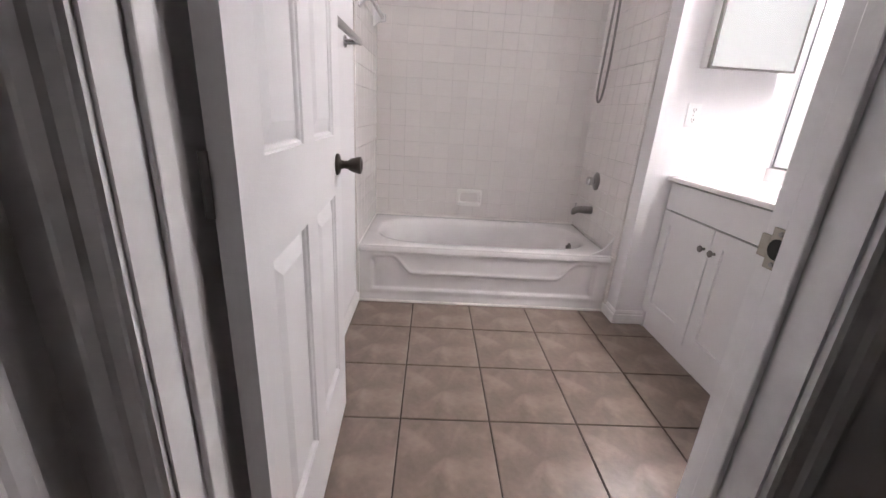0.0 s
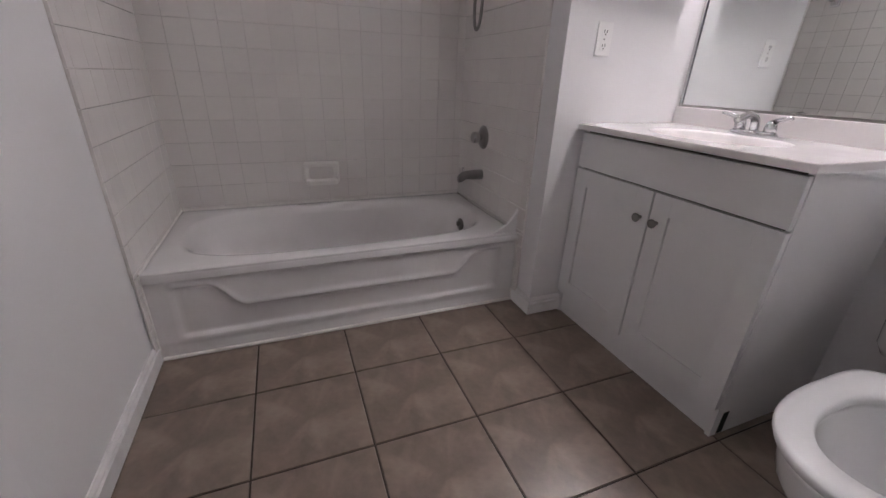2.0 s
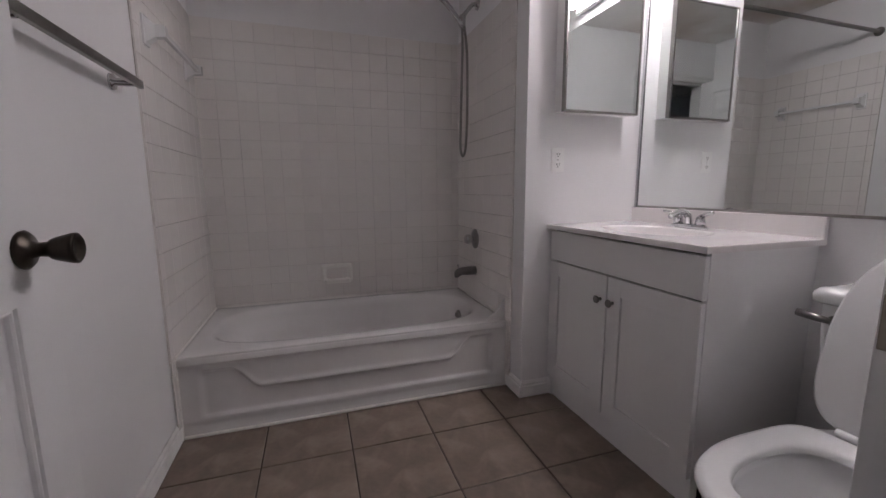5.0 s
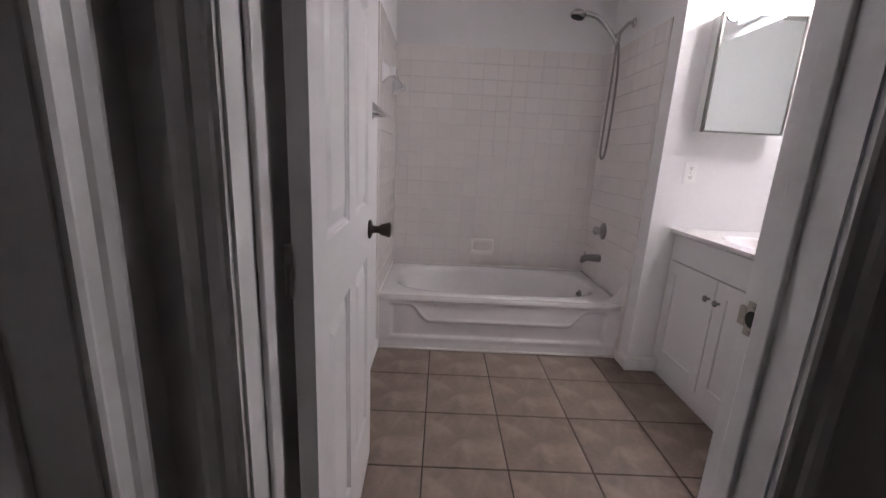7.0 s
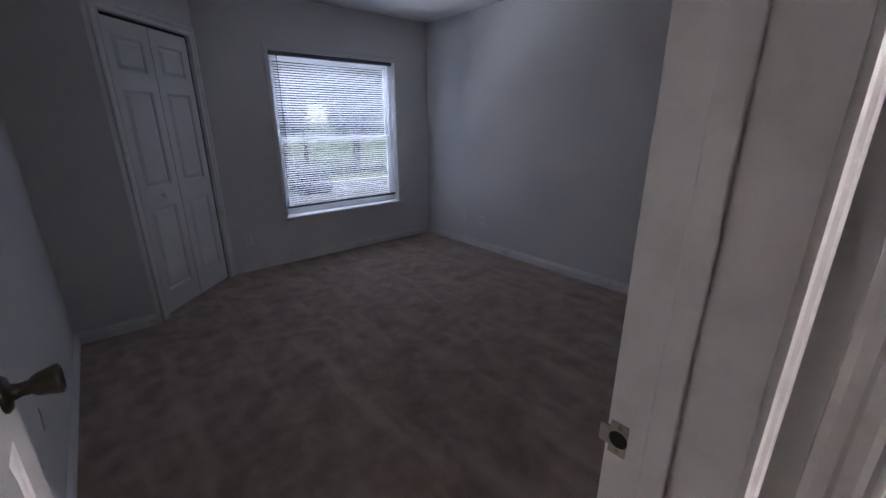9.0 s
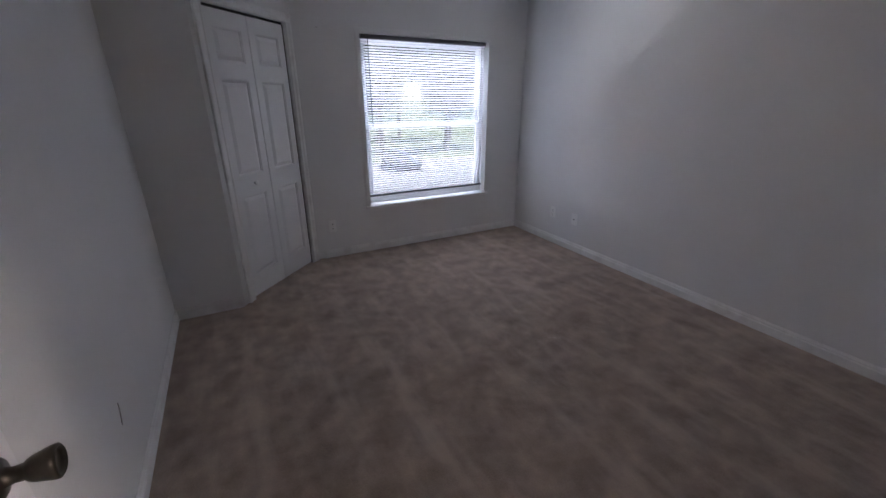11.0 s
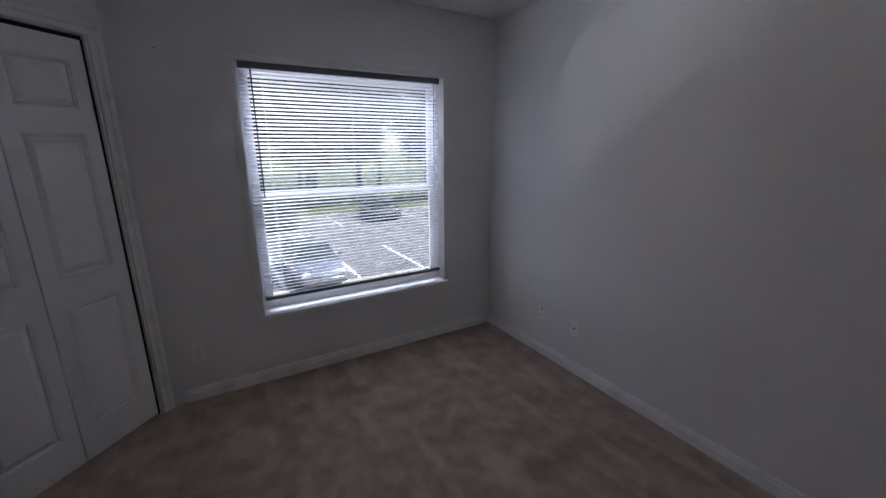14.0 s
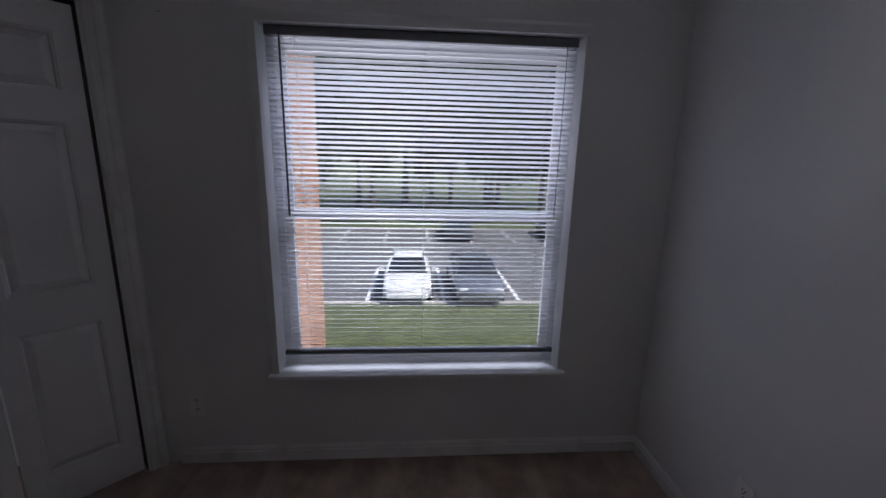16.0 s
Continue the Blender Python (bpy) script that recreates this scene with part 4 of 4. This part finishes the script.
for k in range(4):
    sb.faces.new((va[0][k], va[0][k + 1], va[1][k + 1], va[1][k]))
slat_mesh = finish("slat", sb, SLAT, True)
rnd = random.Random(4)
for i in range(nsl):
    s = new("slat", slat_mesh)
    s.parent = bl
    s.matrix_local = pose(BX + rnd.uniform(-0.0008, 0.0008), 0, 0.578 + PITCH * (i + 0.5), rnd.uniform(-0.08, 0.08), rnd.uniform(-2.5, 2.5), 0)
for y in (BY0 + 0.12, (BY0 + BY1) / 2, BY1 - 0.12):
    for dx in (-0.013, 0.013):
        part("ladder_cord", tube([(BX + dx, y, 0.555), (BX + dx, y, WZ1 - 0.03)], 0.0007, 5), CORD, bl)
part("tilt_wand", tube([(BX + 0.024, BY0 + 0.062, WZ1 - 0.03), (BX + 0.028, BY0 + 0.064, 1.21)], 0.0042, 8), WAND, bl, "clear dark tilt wand")
part("lift_cord", tube([(BX + 0.021, BY1 - 0.05, WZ1 - 0.03), (BX + 0.023, BY1 - 0.052, 1.21)], 0.0016, 6), WAND, bl)

# old marks on the paint
SCUFF = mat("scuff_mark", (0.30, 0.28, 0.27), 0.8, 30, 0.3)
for nm, pts in (("wall_scuff", [(-2.10, y0 + 0.0008, 0.42), (-2.095, y0 + 0.0012, 0.39), (-2.075, y0 + 0.0008, 0.34)]), ("wall_scuff", [(x0 + 0.0008, -0.86, 1.99), (x0 + 0.001, -0.852, 1.992), (x0 + 0.0008, -0.846, 1.99)])):
    trim(nm, tube(curve_points(pts), 0.002, 6), "small dark scuff on the white wall", "scuff", SCUFF)

# ceiling fan
FXc, FYc = -2.29, -0.48
fan = thing("ceiling_fan", "dark ceiling fan with two pull chains", "ceiling fan")
part("canopy", lathe([(0.075, RZ - 0.001), (0.070, RZ - 0.03), (0.03, RZ - 0.05)], "z", (FXc, FYc, 0), 24), FANMETAL, fan, "", True)
FZ = RZ - 0.035
part("rod", lathe([(0.014, RZ - 0.05), (0.014, FZ - 0.05)], "z", (FXc, FYc, 0), 14), FANMETAL, fan, "", True)
part("motor", lathe([(0.03, FZ - 0.05), (0.095, FZ - 0.06), (0.11, FZ - 0.09), (0.11, FZ - 0.13), (0.08, FZ - 0.155), (0.05, FZ - 0.16)], "z", (FXc, FYc, 0), 28), FANMETAL, fan, "", True)
part("switch_housing", lathe([(0.05, FZ - 0.16), (0.055, FZ - 0.18), (0.052, FZ - 0.22), (0.03, FZ - 0.24), (0.001, FZ - 0.243)], "z", (FXc, FYc, 0), 24), FANMETAL, fan, "", True)
blade = bmesh.new()
loft(blade, [[(0.16 + x, y, z) for x, y in ((0, -0.05), (0.05, -0.058), (0.36, -0.068), (0.39, -0.05), (0.40, 0), (0.39, 0.05), (0.36, 0.068), (0.05, 0.058), (0, 0.05))] for z in (-0.004, 0.004)])
blade_mesh = finish("blade", blade, FANWOOD)
arm_mesh = finish("blade_arm", box(0.07, 0.20, -0.02, 0.02, -0.010, -0.004, 0.002), FANMETAL)
for k in range(5):
    for nm, me in (("blade", blade_mesh), ("blade_arm", arm_mesh)):
        o = new(nm, me)
        o.parent = fan
        o.matrix_local = pose(FXc, FYc, FZ - 0.125, 0, 0, 20 + 72 * k) @ pose(0, 0, 0, 10, 0, 0)
for dy in (-0.066, 0.066):
    px, py = FXc + dy * 0.6, FYc + dy * 0.8
    c = part("pull_chain", tube([(FXc + dy * 0.4, FYc + dy * 0.55, FZ - 0.20), (px, py, FZ - 0.215), (px, py, 2.06)], 0.0016, 6), NICKEL, fan)
    part("chain_fob", lathe([(0.001, 2.06), (0.006, 2.055), (0.008, 2.03), (0.006, 2.012), (0.001, 2.010)], "z", (px, py, 0), 12), FANMETAL, c, "", True)

# ---------------------------------------------------------------- outside
GZ = -3.5
structure(part("ground", box(-900, 900, -900, 900, GZ - 0.5, GZ - 0.06), GRASS), "grass lawn", "ground")
structure(part("parking_lot", box(-31.5, -15.9, -70, 60, GZ - 0.2, GZ), ASPHALT), "grey asphalt parking lot", "parking lot")
structure(part("lawn", box(-15.65, -4.6, -70, 60, GZ - 0.2, GZ + 0.08), GRASS), "mown lawn beside the house", "lawn")
structure(part("kerb", box(-15.9, -15.65, -70, 60, GZ - 0.2, GZ + 0.12, 0.02), CONCRETE), "concrete kerb", "kerb")
structure(part("kerb", box(-31.75, -31.5, -70, 60, GZ - 0.2, GZ + 0.12, 0.02), CONCRETE), "concrete kerb", "kerb")
for i in range(-6, 8):
    y = 1.2 + 2.8 * i
    structure(part("parking_line", box(-20.8, -16.0, y - 0.075, y + 0.075, GZ + 0.001, GZ + 0.006), PAINT), "white painted parking line", "marking")
    structure(part("parking_line", box(-31.4, -26.8, y - 0.3, y - 0.18, GZ + 0.001, GZ + 0.006), PAINT), "white painted parking line", "marking")

# own building, seen past the window's edge
bd = thing("brick_wing", "sunlit orange brick wing of the building", "building")
part("wall", box(-8.5, -4.375, -1.55, -1.30, GZ, 3.2), BRICK, bd)
part("coping", box(-8.55, -4.375, -1.60, -1.26, 3.2, 3.3, 0.01), CONCRETE, bd)
ow = thing("outer_wall", "brick outside of the house", "building")
part("wall", box(-4.45, -4.375, -1.3, WY0 - 0.02, GZ, 3.2), BRICK, ow)
part("wall", box(-4.45, -4.375, WY1 + 0.02, 6, GZ, 3.2), BRICK, ow)
part("wall", box(-4.45, -4.375, WY0 - 0.02, WY1 + 0.02, GZ, WZ0 - 0.02), BRICK, ow)
part("wall", box(-4.45, -4.375, WY0 - 0.02, WY1 + 0.02, WZ1 + 0.02, 3.2), BRICK, ow)
part("roof", box(-4.9, 4.2, -4.2, 6, 3.3, 3.5), CONCRETE, ow)


def car(m, paint, label):
    """A saloon: local x forward, wheels on z = 0."""
    c = thing("car", label, "car", "parked cars", at=m)
    low = [(-2.2, 0.55, 0.80, 0.80), (-2.1, 0.30, 0.92, 0.86), (-1.3, 0.22, 0.95, 0.90), (0, 0.2, 0.93, 0.91), (1.2, 0.22, 0.92, 0.89), (1.95, 0.28, 0.80, 0.84), (2.2, 0.42, 0.66, 0.70)]
    rr = lambda x, za, zb, w: [(x, -w, za + 0.06), (x, -w * 1.01, (za + zb) / 2), (x, -w * 0.96, zb - 0.04), (x, -w * 0.85, zb), (x, w * 0.85, zb), (x, w * 0.96, zb - 0.04), (x, w * 1.01, (za + zb) / 2), (x, w, za + 0.06), (x, w * 0.9, za), (x, -w * 0.9, za)]
    body = part("body", loft(bmesh.new(), [rr(*q) for q in low]), paint, c, "", True)
    cab = [(-1.75, 0.93, 0.95, 0.74), (-1.1, 0.93, 1.36, 0.64), (-0.5, 0.93, 1.45, 0.62), (0.2, 0.93, 1.43, 0.62), (1.05, 0.91, 0.96, 0.74)]
    cr = lambda x, za, zb, w: [(x, -0.78, za), (x, -w, zb - 0.03), (x, -w * 0.9, zb), (x, w * 0.9, zb), (x, w, zb - 0.03), (x, 0.78, za)]
    part("windows", loft(bmesh.new(), [cr(*q) for q in cab]), CAR_GLASS, c, "dark glass", True)
    roof = [(-1.15, 1.355, 1.375, 0.62), (-0.5, 1.44, 1.47, 0.6), (0.22, 1.42, 1.45, 0.6), (0.35, 1.38, 1.40, 0.6)]
    part("roof", loft(bmesh.new(), [[(x, -w, a_), (x, -w * 0.8, b_), (x, w * 0.8, b_), (x, w, a_)] for x, a_, b_, w in roof]), paint, c, "", True)
    for s in (-1, 1):
        part("pillar", tube([(0.33, s * 0.62, 1.40), (1.08, s * 0.76, 0.95)], 0.035, 6), paint, c)
        part("pillar", tube([(-1.12, s * 0.63, 1.37), (-1.78, s * 0.75, 0.95)], 0.05, 6), paint, c)
        part("mirror", box(0.70, 0.86, s * 0.98 - 0.09, s * 0.98 + 0.09, 0.95, 1.07, 0.03), paint, c)
        part("headlight", box(2.02, 2.16, s * 0.62 - 0.16, s * 0.62 + 0.16, 0.62, 0.74, 0.03), PLATE, c)
        part("taillight", box(-2.2, -2.10, s * 0.66 - 0.14, s * 0.66 + 0.14, 0.72, 0.86, 0.02), BRICK, c)
        for x in (-1.35, 1.4):
            w = part("wheel", lathe([(0.20, s * 0.74), (0.31, s * 0.74), (0.325, s * 0.78), (0.325, s * 0.90), (0.30, s * 0.93), (0.20, s * 0.93)], "y", (x, 0, 0.325), 20), TYRE, c)
            part("rim", lathe([(0.20, s * 0.92), (0.19, s * 0.935), (0.05, s * 0.925), (0.001, s * 0.93)], "y", (x, 0, 0.325), 16), NICKEL, w)
    part("bumper", box(2.08, 2.25, -0.72, 0.72, 0.30, 0.50, 0.05), paint, c)
    return c


car(pose(-17.75, -0.15, GZ, 0, 0, 0), CAR_WHITE, "white saloon car parked facing the house")
car(pose(-17.5, 2.42, GZ, 0, 0, 0), CAR_SILVER, "silver grey saloon car parked facing the house")
car(pose(-29.2, 2.95, GZ, 0, 0, 180), CAR_DARK, "dark grey car parked across the lot")
car(pose(-29.0, 9.8, GZ, 0, 0, 180), CAR_DARK, "dark grey car parked across the lot")


def tree(x, y, h, spread, seed, label):
    r = random.Random(seed)
    t = thing("tree", label, "tree", "trees beyond the lot", at=pose(x, y, GZ - 0.07))
    bm = bmesh.new()
    fork = h * 0.38
    tube(curve_points([(0, 0, 0), (0.1, 0.05, fork * 0.5), (0.05, 0.1, fork), (0.2, 0.1, h * 0.75)]), 0.30, 9, bm, 0.06)
    tips = []
    for k in range(9):
        a = math.tau * k / 9 + r.uniform(-0.3, 0.3)
        z0_ = fork * r.uniform(0.8, 1.5)
        e = (spread * 0.7 * math.cos(a), spread * 0.7 * math.sin(a), z0_ + h * r.uniform(0.15, 0.35))
        tube([(0.06, 0.08, z0_), (e[0] * 0.5, e[1] * 0.5, z0_ + (e[2] - z0_) * 0.65), e], 0.11, 6, bm, 0.03)
        tips.append(Vector(e))
    part("trunk", bm, BARK, t, "", True)
    vs, fs = [], []
    for k in range(95):
        c = r.choice(tips) * r.uniform(0.5, 1.1) if k % 3 else Vector((r.gauss(0, spread * 0.4), r.gauss(0, spread * 0.4), h * r.uniform(0.55, 1.0)))
        rad = r.uniform(0.5, 1.1)
        for q in range(70):
            p = c + Vector((r.gauss(0, rad * 0.6), r.gauss(0, rad * 0.6), r.gauss(0, rad * 0.42)))
            d1 = Vector((r.gauss(0, 1), r.gauss(0, 1), r.gauss(0, 0.5))).normalized() * r.uniform(0.12, 0.24)
            d2 = d1.orthogonal().normalized() * r.uniform(0.07, 0.14)
            i = len(vs)
            vs += [p - d1, p + d2, p + d1, p - d2]
            fs.append((i, i + 1, i + 2, i + 3))
    me = bpy.data.meshes.new("crown")
    me.from_pydata([tuple(v) for v in vs], [], fs)
    me.materials.append(LEAF)
    o = new("crown", me)
    o.parent = t
    tagged(o, kind="stuff")


for i, (tx, ty_, th, ts) in enumerate(((-37, -9, 10, 4.2), (-36, -3.5, 11, 4.5), (-39, 1.5, 12, 4.6), (-36.5, 6.5, 10, 4.0), (-38, 11.5, 11, 4.5), (-37, 18, 10, 4.3), (-46, -6, 13, 5), (-47, 4, 13, 5), (-46, 14, 13, 5), (-37, 25, 11, 4.5), (-47, 24, 13, 5), (-42, -1, 14, 5), (-43, 8.5, 14, 5), (-42, -13, 13, 5), (-52, -1, 16, 6), (-53, 9, 16, 6), (-52, 19, 16, 6))):
    tree(tx, ty_, th + 3, ts, 11 + i, "green leafy tree on the grass strip")

# ---------------------------------------------------------------- tiles, last
def tile_mesh(w, h, t, bevel, material, name="tile"):
    """A flat tile in x and y, standing t high with eased edges."""
    bm = bmesh.new()
    r = lambda a, z: [(-w / 2 + a, -h / 2 + a, z), (w / 2 - a, -h / 2 + a, z), (w / 2 - a, h / 2 - a, z), (-w / 2 + a, h / 2 - a, z)]
    loft(bm, [r(0, 0), r(0, t - bevel), r(bevel * 0.4, t - bevel * 0.3), r(bevel, t)], cap0=False)
    return finish(name, bm, material)


def tile_field(parent, name, m, u0, u1, v0, v1, pu, pv, ou, ov, gap, t, bevel, material, rnd, wobble):
    """Tiles on the plane of m between u0..u1 and v0..v1, joints at ou + k * pu and ov + k * pv; cut tiles at the borders."""
    made = {}
    for i in range(math.floor((u0 - ou) / pu), math.ceil((u1 - ou) / pu)):
        gu = gap * (0.5 if name == "wall_tile" else 1.0)
        a, b = max(ou + i * pu, u0) + gu / 2, min(ou + (i + 1) * pu, u1) - gu / 2
        for j in range(math.floor((v0 - ov) / pv), math.ceil((v1 - ov) / pv)):
            c, d = max(ov + j * pv, v0) + gap / 2, min(ov + (j + 1) * pv, v1) - gap / 2
            if b - a < 0.012 or d - c < 0.012:
                continue
            key = (round(b - a, 4), round(d - c, 4))
            if key not in made:
                made[key] = tile_mesh(b - a, d - c, t, bevel, material, name)
            o = new(name, made[key])
            o.parent = parent
            o.matrix_local = m @ pose((a + b) / 2, (c + d) / 2, rnd.uniform(-wobble, 0), rnd.uniform(-wobble, wobble) * 120, rnd.uniform(-wobble, wobble) * 120, 0)


rnd = random.Random(7)
fl = bpy.data.objects["floor_bath"]
tile_field(fl, "floor_tile", pose(0, 0, -0.006), XL, XR, -1.06, TY0 + 0.02, 0.345, 0.345, 0, 0, 0.006, 0.006, 0.002, FLOOR_TILE, rnd, 0.0004)
tile_field(fl, "floor_tile", pose(0, 0, -0.006), -0.24, 0.53, -1.18, -1.06, 0.345, 0.345, 0, 0, 0.006, 0.006, 0.002, FLOOR_TILE, rnd, 0.0004)
TP = 0.1062
TTOP = 1.975
gw = [
    ("tile_wall_back", Matrix(((1, 0, 0, 0), (0, 0, -1, YB - 0.004), (0, 1, 0, 0), (0, 0, 0, 1))), XL, 1.195, -0.345, (XL, 1.195, YB - 0.004, YB - 0.0002)),
    ("tile_wall_left", Matrix(((0, 0, 1, XL + 0.004), (-1, 0, 0, 0), (0, 1, 0, 0), (0, 0, 0, 1))), -(YB - 0.012), -0.60, -(YB - 0.012), (XL + 0.0002, XL + 0.004, 0.60, YB)),
    ("tile_wall_right", Matrix(((0, 0, -1, 1.191), (1, 0, 0, 0), (0, 1, 0, 0), (0, 0, 0, 1))), 0.60, YB - 0.012, YB - 0.012, (1.191, 1.1948, 0.60, YB)),
]
for name, m, u0, u1, ou, (ba, bb, bc, be) in gw:
    g = structure(part(name, box(ba, bb, bc, be, TZ - 0.01, TTOP), GROUT), "white glazed square wall tiles with aged grout", "wall tiles")
    tile_field(g, "wall_tile", m, u0, u1, TZ + 0.004, TTOP, TP, TP, ou, TTOP - 16 * TP, 0.0017, 0.007, 0.0017, TILE, rnd, 0.0005)
for name, m, u0, u1, ou, _b in gw[1:]:
    s = bpy.data.objects[name]
    tile_field(s, "edge_tile", m, u0 if name.endswith("right") else -0.634, 0.634 if name.endswith("right") else u1, 0.01, TZ + 0.002, 0.05, 0.1524, u0, 0.0, 0.002, 0.007, 0.003, TILE, rnd, 0.0003)
